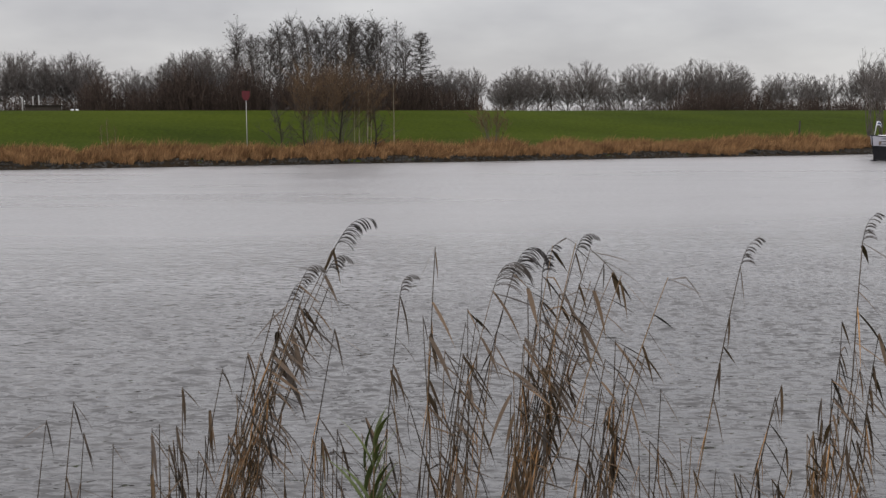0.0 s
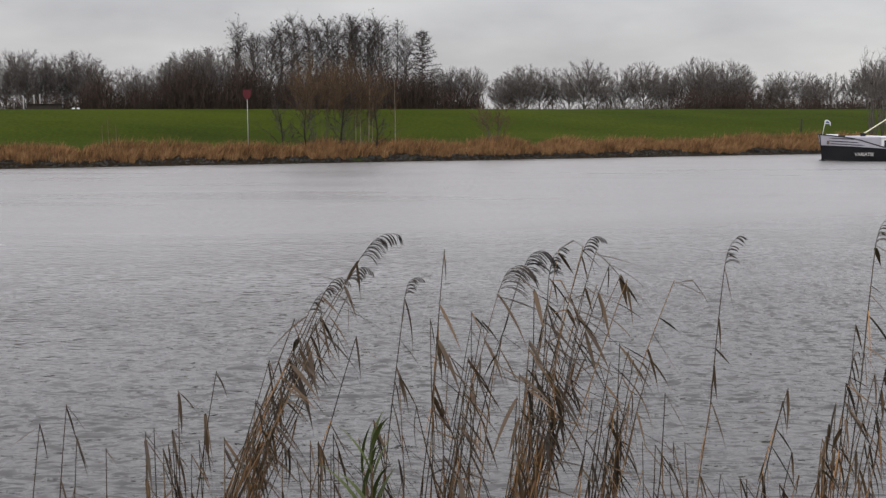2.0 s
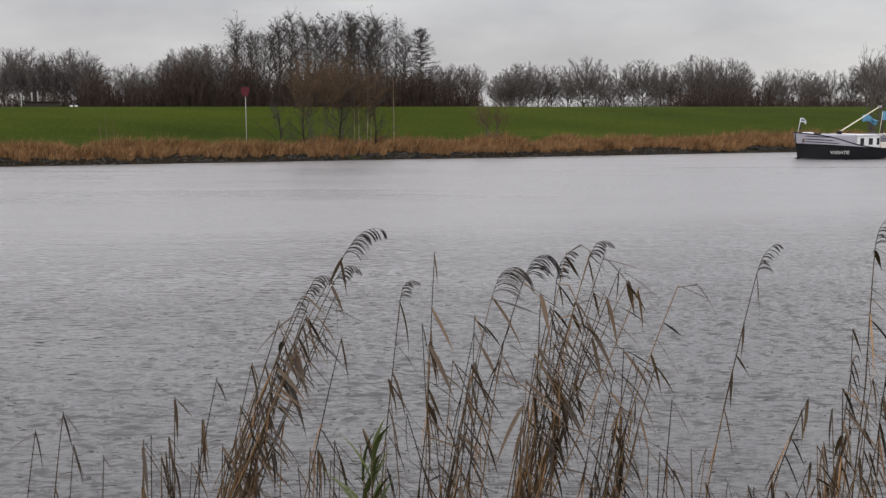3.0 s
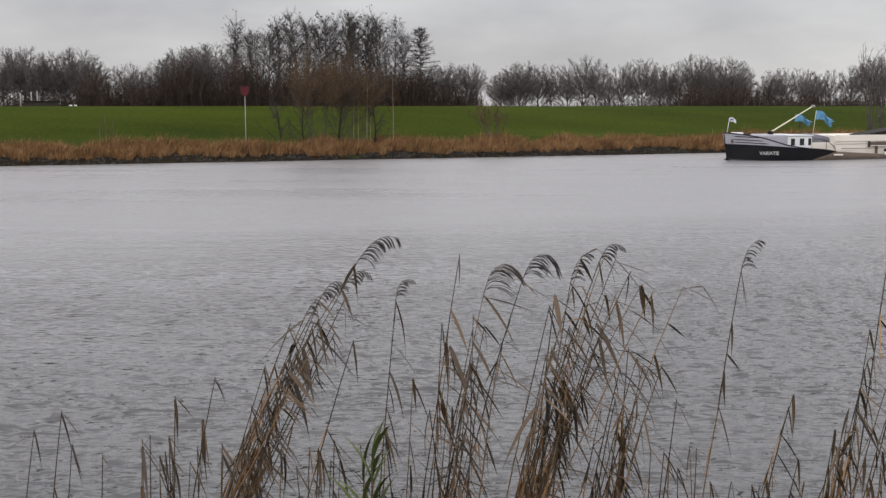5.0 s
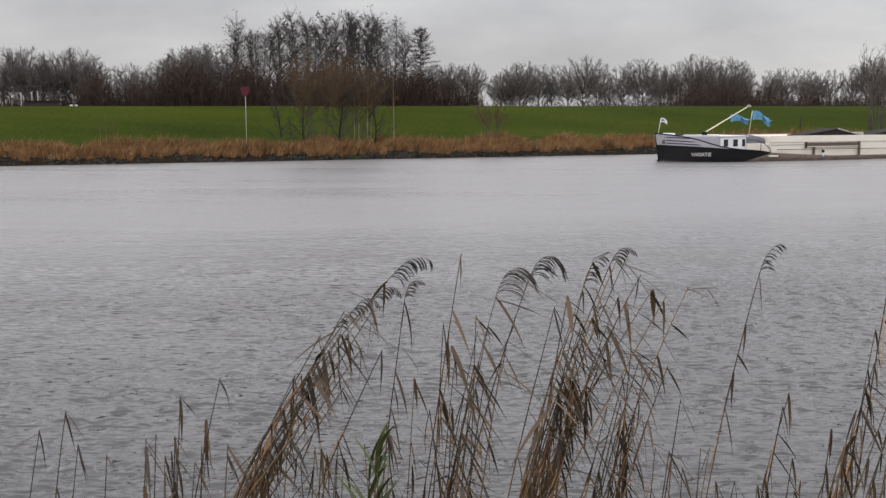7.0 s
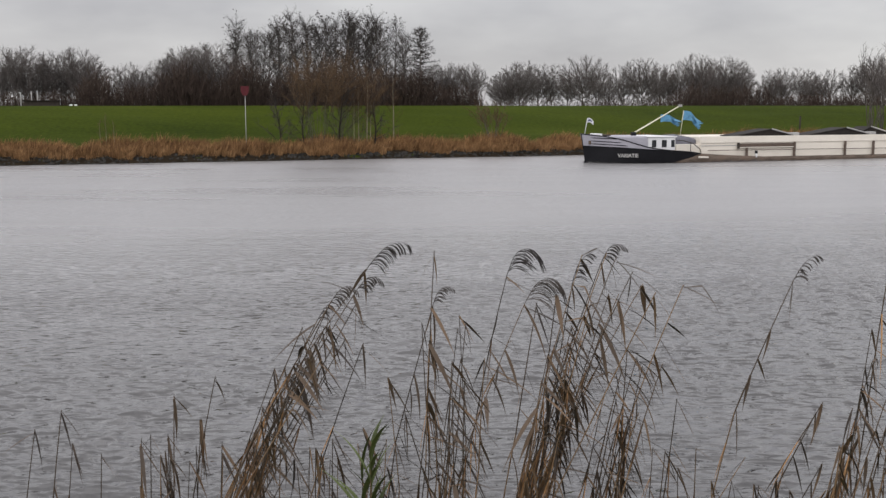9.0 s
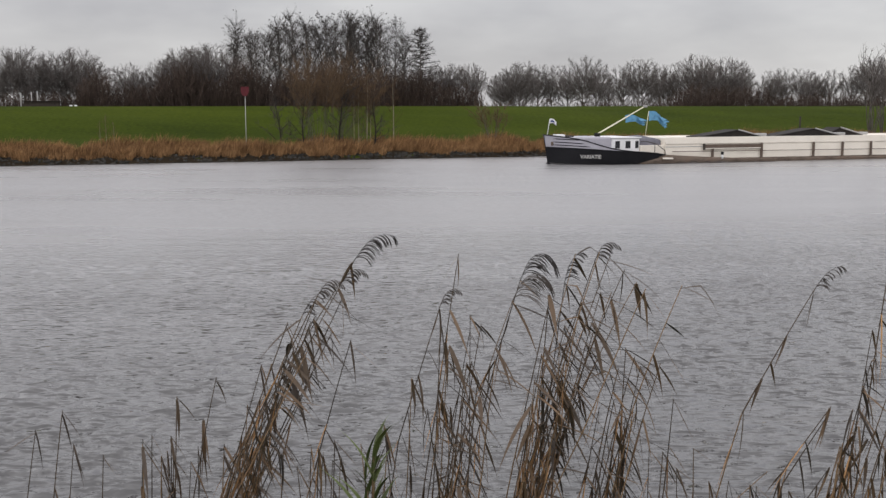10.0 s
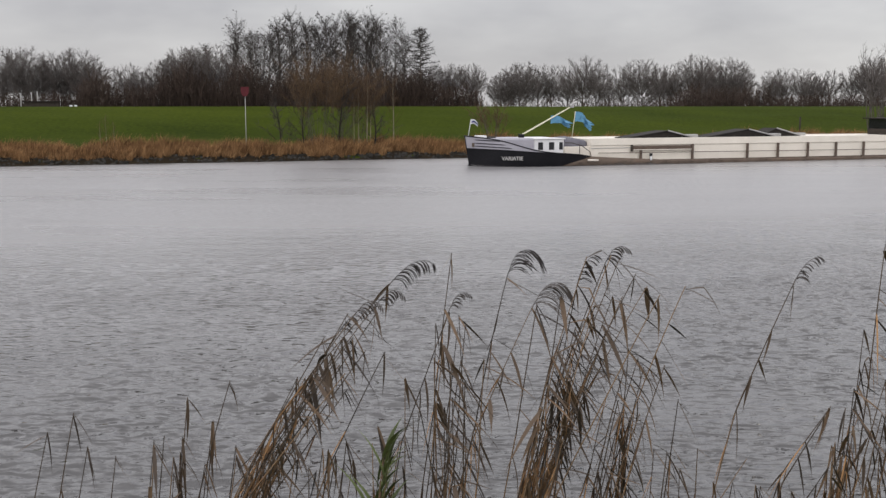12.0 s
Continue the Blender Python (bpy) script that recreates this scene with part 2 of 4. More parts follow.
# ---- ground and water ----
def build_ground():
    srow = [-3000, -1200, -500, -200, -90] + [-50 + 2.5 * i for i in range(81)] + [190, 300, 600, 1300, 3000]
    nrow = sorted({a for a, _ in PROFILE} | {83.5 + 1.0 * i for i in range(42)} | {-20, -8, 1, 3, 5, 7, 40})
    verts = [at(s, n, ground_z(s, n)) for s in srow for n in nrow]
    w = len(nrow)
    faces = [(i * w + j, (i + 1) * w + j, (i + 1) * w + j + 1, i * w + j + 1) for i in range(len(srow) - 1) for j in range(w - 1)]
    tagged(new("ground", mesh("ground", verts, faces, GRASS, True)), "short green grass on a river bank and a low dike", "grass", kind="structure")


def build_water():
    """The river: a sheet of wind waves, finest by the near bank, with plain water beyond."""
    rng = np.random.default_rng(9)
    ss = np.concatenate([np.arange(-14, -10, 0.2), np.arange(-10, 22, 0.07), np.arange(22, 96.01, 0.3)])
    nn = np.concatenate([np.arange(7.5, 8.5, 0.2), np.arange(8.5, 16, 0.042), np.arange(16, 22, 0.07), np.arange(22, 28, 0.1),
                         np.arange(28, 36, 0.18), np.arange(36, 50, 0.35), np.arange(50, 88.5, 0.7)])
    S, N = np.meshgrid(ss, nn, indexing="ij")
    Z = np.zeros_like(S)
    for k in range(64):
        wave = 0.16 * 1.0165 ** k * rng.uniform(0.93, 1.07)
        a = rng.normal(1.2, 0.36)
        f = 2 * math.pi / wave
        amp = 0.0085 * wave ** 0.6
        fade = np.clip(1.8 - N / (90 * wave), 0, 1)
        group = 0.55 + 0.45 * np.sin(S * rng.uniform(0.2, 0.9) + N * rng.uniform(0.2, 0.9) + rng.uniform(0, 6))
        Z += fade * amp * group * np.sin(f * (S * math.cos(a) + N * math.sin(a)) + rng.uniform(0, 6.28))
    Z += 9.0 * np.clip(Z, 0, 0.05) ** 2
    gust = 0.9 + 0.35 * np.sin(S * 0.13 + 0.8 * np.sin(N * 0.2)) * np.sin(N * 0.31 + 1.0)
    Z *= gust * np.clip((N - 6.5) / 3, 0.3, 1) * np.clip(1.0 - (N - 24) / 16, 0.2, 1)
    edge = np.clip(np.minimum(S + 14, 96 - S) / 2, 0, 1)
    Z *= edge
    w = len(nn)
    V = np.stack([S, N, Z], -1).reshape(-1, 3)
    i, j = np.meshgrid(np.arange(len(ss) - 1), np.arange(w - 1), indexing="ij")
    a = (i * w + j).reshape(-1)
    F = np.stack([a, a + w, a + w + 1, a + 1], -1)
    k = len(V)
    outer = [(-1800, 7.5, 0), (-14, 7.5, 0), (-14, 88, 0), (-1800, 88, 0), (96, 7.5, 0), (1800, 7.5, 0), (1800, 88, 0), (96, 88, 0)]
    V = np.concatenate([V, np.array(outer, float)])
    F = np.concatenate([F, np.array([(k, k + 1, k + 2, k + 3), (k + 4, k + 5, k + 6, k + 7)])])
    me = bpy.data.meshes.new("water")
    me.vertices.add(len(V))
    me.vertices.foreach_set("co", V.reshape(-1))
    me.loops.add(4 * len(F))
    me.loops.foreach_set("vertex_index", F.reshape(-1).astype(np.int32))
    me.polygons.add(len(F))
    me.polygons.foreach_set("loop_start", np.arange(0, 4 * len(F), 4, dtype=np.int32))
    me.polygons.foreach_set("use_smooth", np.ones(len(F), bool))
    me.update(calc_edges=True)
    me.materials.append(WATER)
    ob = new("water", me)
    ob.matrix_basis = pose(0, 0, 0, 0, 0, 20.4)
    return tagged(ob, "grey rippled river water under an overcast sky", "river", kind="structure")


build_ground()
WATER_SHEET = build_water()

# ---- trees ----
def perp(d, rng):
    r = Vector((rng.uniform(-1, 1), rng.uniform(-1, 1), rng.uniform(-1, 1)))
    return (r - d * r.dot(d)).normalized()


def limb(rng, p, d, length, r, segs, wander, lift, end=0.25):
    pts, radii = [p.copy()], [r]
    for i in range(segs):
        d = (d + perp(d, rng) * wander + Vector((0, 0, lift))).normalized()
        p = p + d * (length / segs)
        pts.append(p.copy())
        radii.append(r * (1 - (1 - end) * (i + 1) / segs))
    return pts, radii


def blade(V, F, rng, p, d, length, w):
    """A single twig, one sliver."""
    side = d.cross(Vector((rng.uniform(-1, 1), rng.uniform(-1, 1), 0.2))).normalized() * w
    k = len(V)
    V.extend((p - side, p + side, p + d * length))
    F.append((k, k + 1, k + 2))


def twigs(rng, V, F, pts, count, length, r, angle, lift):
    for _ in range(count):
        i = rng.randrange(1, len(pts))
        p = pts[i].lerp(pts[i - 1], rng.random())
        d = (pts[i] - pts[i - 1]).normalized()
        a = radians(rng.uniform(angle * 0.5, angle))
        d = (d * math.cos(a) + perp(d, rng) * math.sin(a) + Vector((0, 0, lift))).normalized()
        blade(V, F, rng, p, d, length * rng.uniform(0.5, 1.25), r * 1.25)


def broad_tree(rng, height, leaders=24, wide=0.40, low=0.28, side=20, twig=28, twig_r=0.0075):
    """A bare broad-crowned tree: the trunk soon parts into leaders that fill a rounded crown."""
    TV, TF, V, F = [], [], [], []
    r = height * 0.0145
    pts, rad = limb(rng, Vector((0, 0, -0.3)), Vector((0, 0, 1)), height * 0.5 + 0.3, r, 8, 0.04, 0.05, 0.4)
    tube(TV, TF, pts, rad, 7)
    rx, rz, cz = wide * height * rng.uniform(0.9, 1.1), height * 0.375, height * 0.63
    bumps = [rng.uniform(0.76, 1.08) for _ in range(leaders)]

    def out(p):
        return (p.x / rx) ** 2 + (p.y / rx) ** 2 + ((p.z - cz) / rz) ** 2
    for k in range(leaders):
        c = 1 - 1.3 * (k + 0.5) / leaders
        w, sn = 2.4 * k + rng.uniform(-0.4, 0.4), math.sqrt(max(0, 1 - c * c))
        goal = Vector((rx * sn * math.cos(w), rx * sn * math.sin(w), cz + rz * c)) * 1.0
        goal = Vector((goal.x * bumps[k], goal.y * bumps[k], cz + (goal.z - cz) * bumps[k]))
        i = max(1, min(7, int(8 * (low + 0.32 * (c + 0.3) / 1.3 + rng.uniform(-0.04, 0.06)) / 0.5)))
        a = pts[i]
        mid = Vector((a.x + (goal.x - a.x) * 0.5, a.y + (goal.y - a.y) * 0.5, a.z + (goal.z - a.z) * 0.42))
        q = []
        for j in range(9):
            t = j / 8
            q.append(a * (1 - t) ** 2 + mid * (2 * t * (1 - t)) + goal * t * t + Vector((rng.gauss(0, 1), rng.gauss(0, 1), rng.gauss(0, 1))) * (0.0045 * height * min(1, 2 * t)))
        tube(V, F, q, [r * 0.36 * (1 - 0.88 * j / 8) for j in range(9)], 4)
        for b in range(side):
            u = 0.15 + 0.82 * (b + rng.random()) / side
            j = min(7, int(u * 8))
            p = q[j].lerp(q[j + 1], u * 8 - j)
            d = (q[j + 1] - q[j]).normalized()
            g = radians(rng.uniform(25, 60))
            d = (d * math.cos(g) + perp(d, rng) * math.sin(g) + Vector((0, 0, 0.15))).normalized()
            length = height * rng.uniform(0.12, 0.24)
            while out(p + d * length) > 1.05 and length > 0.05 * height:
                length *= 0.75
            e, er = limb(rng, p, d, length, r * 0.12, 2, 0.1, 0.1, 0.35)
            tube(V, F, e, er, 3)
            twigs(rng, V, F, e, twig, height * 0.06, twig_r, 50, 0.05)
        twigs(rng, V, F, q[2:], twig, height * 0.06, twig_r, 45, 0.05)
    return TV, TF, V, F


def slim_tree(rng, height, clumps=90, width=0.19, first=0.2, boughs=46, twig=15, twig_r=0.017):
    """A bare slender tree, with dark little cones and last leaves at the twig ends."""
    TV, TF, V, F = [], [], [], []
    r = height * 0.0105
    pts, rad = limb(rng, Vector((0, 0, -0.3)), Vector((rng.uniform(-0.03, 0.03), 0, 1)), height + 0.3, r, 10, 0.035, 0.05, 0.12)
    tube(TV, TF, pts, rad, 6)
    tips = []
    for k in range(boughs):
        t = first + (0.98 - first) * (k / boughs) ** 0.85
        i = min(int(t * 10), 9)
        p = pts[i].lerp(pts[i + 1], t * 10 - i)
        w = rng.uniform(0, 2 * math.pi)
        a = radians(rng.uniform(35, 65))
        length = height * width * (1.25 - 0.75 * t) * rng.uniform(0.6, 1.25)
        q, qr = limb(rng, p, Vector((math.cos(w) * math.sin(a), math.sin(w) * math.sin(a), math.cos(a))), length, r * 0.2, 3, 0.12, 0.09, 0.3)
        tube(V, F, q, qr, 3)
        twigs(rng, V, F, q, twig, height * 0.05, twig_r, 65, 0.1)
        tips += q[1:]
    for _ in range(clumps * 3):
        p = rng.choice(tips) + Vector((rng.gauss(0, 0.22), rng.gauss(0, 0.22), rng.gauss(0, 0.25)))
        e = rng.uniform(0.05, 0.12)
        k = len(V)
        V.extend((p + Vector((e, 0, -e)), p + Vector((-e, e, 0)), p + Vector((-e * 0.4, -e, 0)), p + Vector((0, 0, e * 1.3))))
        F.extend(((k, k + 1, k + 3), (k + 1, k + 2, k + 3), (k + 2, k, k + 3), (k, k + 2, k + 1)))
    return TV, TF, V, F


def layered_tree(rng, height):
    """A tall conifer that has shed its needles: level tiers of boughs that turn up at the ends."""
    TV, TF, V, F = [], [], [], []
    pts, rad = limb(rng, Vector((0, 0, -0.3)), Vector((0, 0, 1)), height + 0.3, height * 0.012, 10, 0.015, 0.05, 0.1)
    tube(TV, TF, pts, rad, 6)
    for k in range(64):
        t = 0.34 + 0.64 * k / 64
        i = min(int(t * 10), 9)
        p = pts[i].lerp(pts[i + 1], t * 10 - i)
        w = k * 2.4 + rng.uniform(-0.4, 0.4)
        length = height * (0.33 * (1.06 - t) ** 0.75 + 0.02) * rng.uniform(0.7, 1.15)
        q, qr = limb(rng, p, Vector((math.cos(w), math.sin(w), 0.05)), length, 0.05, 5, 0.08, 0.03, 0.3)
        tube(V, F, q, qr, 3)
        twigs(rng, V, F, q, 50, 0.6, 0.02, 80, -0.08)
    return TV, TF, V, F


def crooked_tree(rng, height):
    """A small bare tree on one leaning trunk, with a few long ascending limbs from low down."""
    TV, TF, V, F = [], [], [], []
    pts, rad = limb(rng, Vector((0, 0, -0.3)), Vector((0.12, 0, 1)).normalized(), height + 0.3, 0.085, 10, 0.1, 0.05, 0.15)
    tube(TV, TF, pts, rad, 6)
    for k in range(13):
        i = 2 + (k * 7) // 13
        w, a = k * 2.4 + rng.uniform(-0.5, 0.5), radians(rng.uniform(35, 70))
        length = height * rng.uniform(0.28, 0.5) * (1.2 - 0.07 * i)
        q, qr = limb(rng, pts[i], Vector((math.cos(w) * math.sin(a), math.sin(w) * math.sin(a), math.cos(a))), length, 0.03, 5, 0.12, 0.07, 0.25)
        tube(V, F, q, qr, 4)
        for j in range(1, 6):
            for _ in range(2):
                d = (q[j] - q[j - 1]).normalized()
                b = radians(rng.uniform(25, 60))
                e, er = limb(rng, q[j], (d * math.cos(b) + perp(d, rng) * math.sin(b)).normalized(), height * rng.uniform(0.08, 0.18), 0.009, 2, 0.1, 0.08, 0.4)
                tube(V, F, e, er, 3)
                twigs(rng, V, F, e, 9, 0.3, 0.006, 50, 0.1)
    return TV, TF, V, F


def shrub(rng, height, stems, spread, twig, twig_r=0.012, stem_r=0.03, stool=0.35, forks=2):
    """Many stems from one stool, with a haze of fine twigs."""
    TV, TF, V, F = [], [], [], []
    for k in range(stems):
        one, two = [], []
        w, a = rng.uniform(0, 2 * math.pi), radians(rng.uniform(2, spread))
        foot = Vector((math.cos(w) * rng.uniform(0, stool), math.sin(w) * rng.uniform(0, stool), -0.15))
        q, qr = limb(rng, foot, Vector((math.cos(w) * math.sin(a), math.sin(w) * math.sin(a), math.cos(a))), height * rng.uniform(0.65, 1.0), stem_r, 6, 0.09, 0.03, 0.25)
        tube(one, two, q, qr, 4)
        TV.append(one)
        TF.append(two)
        for i in (4, 5, 6):
            for _ in range(forks):
                d = (q[i] - q[i - 1]).normalized()
                b = radians(rng.uniform(20, 50))
                s, sr = limb(rng, q[i], (d * math.cos(b) + perp(d, rng) * math.sin(b)).normalized(), height * rng.uniform(0.18, 0.34), stem_r * 0.4, 3, 0.12, 0.08, 0.4)
                tube(V, F, s, sr, 3)
                twigs(rng, V, F, s, twig, height * 0.09, twig_r, 50, 0.1)
    return TV, TF, V, F


def plant(name, made, bark, twig, label, group="", category="tree"):
    TV, TF, V, F = made
    ob = thing(name, label, category, group=group)
    if isinstance(TV[0], list):
        for v, f in zip(TV, TF):
            as_part("stem", mesh("stem", v, f, bark, True), ob)
    else:
        as_part("trunk", mesh("trunk", TV, TF, bark, True), ob)
    as_part("crown", mesh("crown", V, F, twig), ob)
    return ob


def set_tree(ob, s, n, size, turn):
    """Stand a tree on the ground at (s, n), grown or shrunk to size."""
    p = at(s, n, ground_z(s, n))
    ob.matrix_basis = Matrix.LocRotScale(p, Euler((0, 0, turn)), Vector((size, size, size)))


def row_of_trees(models, places, n, spread, group):
    """models: (tree, its own height), first used in turn and then copied."""
    rng = random.Random(len(group) + int(n))
    for i, (s, top) in enumerate(places):
        ob, own = models[i % len(models)]
        nn = n + rng.uniform(-spread, spread)
        s = s * (1 + (nn - n) / n * 0.3)
        h = (top - ground_z(s, nn)) * rng.uniform(0.98, 1.03)
        if not ob.get("set"):
            ob["set"] = 1
            tree = ob
        else:
            tree = copy_thing(ob, Matrix.Identity(4))
        set_tree(tree, s, nn, h / own, rng.uniform(0, 6.28))


def build_trees():
    rng = random.Random(11)
    label_b = "bare broad-crowned tree in winter behind the dike"
    label_s = "bare slender tree with dark cones behind the dike"
    broad = [(plant("broad_tree", broad_tree(rng, 10), BARK, TWIG, label_b, "trees behind the dike"), 10.2) for _ in range(5)]
    row_of_trees(broad, [(-5.1, 11.2), (-2.9, 11.5), (-1.0, 10.3), (1.2, 11.0), (2.9, 11.1), (4.4, 10.0), (8.9, 9.6), (10.5, 8.7)], 134, 2, "left wood")
    row_of_trees(broad, [(13.4, 10.7), (15.2, 11.9), (16.9, 11.6), (18.7, 12.2), (48.0, 10.0), (50.2, 10.1), (52.1, 10.0)], 131, 2, "wood edge")
    row_of_trees(broad, [(60.4, 9.4), (62.4, 10.6), (73.1, 12.0), (82.8, 11.7), (91.8, 12.2), (99.8, 12.2), (126.3, 12.0), (128.9, 13.0)], 138, 2, "right broad")
    slim = [(plant("slender_tree", slim_tree(rng, 14, 45, 0.25, 0.32, 74, 28, 0.0075), BARK, DARK_TWIG, label_s, "slender trees"), 14.2) for _ in range(5)]
    row_of_trees(slim, [(22.0, 15.1), (23.8, 13.6), (26.0, 13.5), (28.3, 15.5), (29.9, 15.9), (31.7, 15.1), (33.8, 15.8), (36.0, 16.2), (37.9, 15.8), (39.9, 16.1), (41.8, 16.4), (43.1, 15.4), (45.0, 13.9)], 136, 3, "tall wood")
    row_of_trees(slim, [(14.5, 10.7), (17.5, 11.7), (20.5, 12.7), (23, 13.7), (25.2, 13.7), (27.2, 14.2), (29.4, 14.7), (31, 15.3), (33.1, 15.3), (35, 15.5), (37, 15.7), (39, 15.7), (41, 15.7), (42.8, 15.1), (44.6, 13.2)], 142, 3, "tall wood rear")
    row_of_trees(slim, [(21, 12.2), (24.4, 13.1), (27.0, 13.3), (29.2, 14.3), (32.3, 14.1), (34.4, 14.9), (36.9, 14.5), (38.8, 14.9), (40.6, 14.7), (43.6, 13.7)], 133, 2, "tall wood front")
    airy = [(plant("airy_tree", broad_tree(rng, 9, 15, 0.27, 0.31, 16, 26), BARK, TWIG, "bare narrow-crowned tree in winter behind the dike", "narrow trees"), 9.2) for _ in range(4)]
    row_of_trees(airy, [(66.8, 10.7), (68.8, 10.5), (71.0, 10.9), (78.3, 10.6), (81.7, 10.6), (88.3, 10.7), (91.1, 11.2), (96.9, 11.8), (99.7, 11.1), (104.8, 11.0), (108.1, 10.5), (111.5, 10.8), (114.8, 10.5), (118.2, 10.3), (121.7, 10.8), (125.2, 11.0)], 142, 3, "right wood")
    row_of_trees(airy, [(64, 9.5), (75.5, 10), (85.5, 9.8), (94.5, 10.6), (103, 10.2), (110, 10), (116, 9.8), (123, 10)], 150, 4, "right wood rear")
    larch = plant("larch", layered_tree(rng, 12), BARK, DARK_TWIG, "leafless larch with level tiers of dark boughs")
    set_tree(larch, 44.5, 128, (14.4 - ground_z(44.5, 128)) / 12, 0.4)


def build_bank_trees():
    rng = random.Random(5)
    label = "many-stemmed bare willow with a haze of brown twigs"
    will = plant("willow", shrub(rng, 7.4, 16, 22, 36, 0.006, 0.022, 0.7, 3), BARK, WILLOW_TWIG, label, "willows", "shrub")
    set_tree(will, 21.3, 88.2, 1.0, 0.3)
    for s, n, k, w in ((23.2, 88.9, 1.0, 4.0), (25.0, 89.6, 0.9, 2.0)):
        c = copy_thing(will, Matrix.Identity(4))
        set_tree(c, s, n, k, w)
    label = "small bare crooked tree among the bank reeds"
    small = plant("bank_tree", crooked_tree(rng, 4.8), DARK_BARK, DARK_TWIG, label, "bank saplings")
    set_tree(small, 18.1, 88.6, 1.0, 1.0)
    for s, h, w in ((20.4, 1.1, 3.0), (23.3, 1.35, 4.5), (26.4, 1.1, 0.4)):
        c = copy_thing(small, Matrix.Identity(4))
        set_tree(c, s, 88.6, h, w)
    pale = plant("alder_sapling", slim_tree(rng, 5, 0, 0.24, 0.25, 26, 14, 0.0065), PALE_BARK, WILLOW_TWIG, "thin bare sapling with a pale trunk on the bank", "pale saplings")
    set_tree(pale, 24.6, 88.5, 0.95, 0)
    for s, n, k in ((25.1, 88.8, 1.05), (25.7, 88.4, 1.2), (26.1, 88.7, 0.9), (28.3, 88.6, 1.25), (4.1, 89.2, 0.6), (4.7, 89.0, 0.5), (3.6, 89.4, 0.5)):
        c = copy_thing(pale, Matrix.Identity(4))
        set_tree(c, s, n, k, s)
    bush = plant("bush", shrub(rng, 4.0, 16, 36, 14, 0.010), BARK, WILLOW_TWIG, "sparse bare bush fanning up from the bank", category="shrub")
    set_tree(bush, 37.9, 88.7, 1.0, 0)
    right = plant("bank_tree_cluster", shrub(rng, 8.5, 9, 16, 9, 0.014, 0.07), BARK, TWIG, "cluster of bare leaning trunks on the bank", category="tree")
    set_tree(right, 84.6, 92, 1.0, 0)
    c = copy_thing(right, Matrix.Identity(4))
    set_tree(c, 87.2, 93, 1.05, 2)


def brush(name, mat, label, count, s_range, n_range, shape, twig, width, seed):
    """Leafless undergrowth, stem by stem. shape(s): how dense and how high it stands."""
    rng = random.Random(seed)
    V, F = [], []
    for _ in range(count):
        s = rng.uniform(*s_range)
        k, h = shape(s)
        if rng.random() > k:
            continue
        n = rng.uniform(*n_range)
        s *= 1 + (n - n_range[0]) / n_range[0] * 0.3
        h *= rng.uniform(0.45, 1.0) * (0.85 + 0.4 * noise.noise((s * 0.3, 0, 4)))
        p = at(s, n, ground_z(s, n) - 0.1)
        q, qr = limb(rng, p, Vector((rng.uniform(-0.2, 0.2), rng.uniform(-0.2, 0.2), 1)).normalized(), h, width * 1.6, 3, 0.1, 0.03, 0.3)
        tube(V, F, q, qr, 3)
        for _ in range(twig):
            i = rng.randrange(0, 3)
            d = Vector((rng.gauss(0, 0.45), rng.gauss(0, 0.45), rng.uniform(0.4, 1))).normalized()
            blade(V, F, rng, q[i].lerp(q[i + 1], rng.random()), d, h * rng.uniform(0.15, 0.4), width)
    tagged(new(name, mesh(name, V, F, mat)), label, "undergrowth", kind="stuff")


def build_thicket():
    def brown(s):
        if s < 3:
            return 0.6, 2.9
        if s < 12:
            return 0.8, 4.2
        if s < 46:
            return 1.0, 6.0
        if s < 52:
            return 0.7, 3.6
        if s < 57:
            return 0.4, 1.6
        if s < 78:
            return 0.22, 1.7
        if s < 82:
            return 0.35, 2.2
        if s < 97:
            return 0.6, 4.2
        return 0.45, 3.0

    def grey(s):
        if s < 12:
            return 0.5, 5.0
        if s < 50:
            return 0.6, 8.0
        if s < 56:
            return 0.4, 4.5
        if s < 80:
            return 0.18, 3.2
        return 0.45, 5.4
    brush("thicket", BROWN_TWIG, "dense leafless brown undergrowth along the wood", 11500, (-14, 128), (125, 131), brown, 18, 0.022, 21)
    brush("wood_interior", TWIG, "close-set bare stems inside the wood", 5200, (-16, 150), (145, 160), grey, 14, 0.024, 22)


build_trees()
build_bank_trees()
build_thicket()


# ---- the far bank ----
def bank_blade(rng, V, F, s, n, h, lean, w):
    p = at(s, n, ground_z(s, n) - 0.05)
    side = Vector((rng.uniform(-1, 1), rng.uniform(-0.5, 0.5), 0)).normalized() * w
    k = len(V)
    mid = p + lean * h * 0.6
    tip = p + (lean + Vector((rng.gauss(0.1, 0.15), 0, -0.1 * (1 - lean.z)))) * h
    V.extend((p - side, p + side, mid + side * 1.2, mid - side * 1.2, tip))
    F.extend(((k, k + 1, k + 2, k + 3), (k + 3, k + 2, k + 4)))


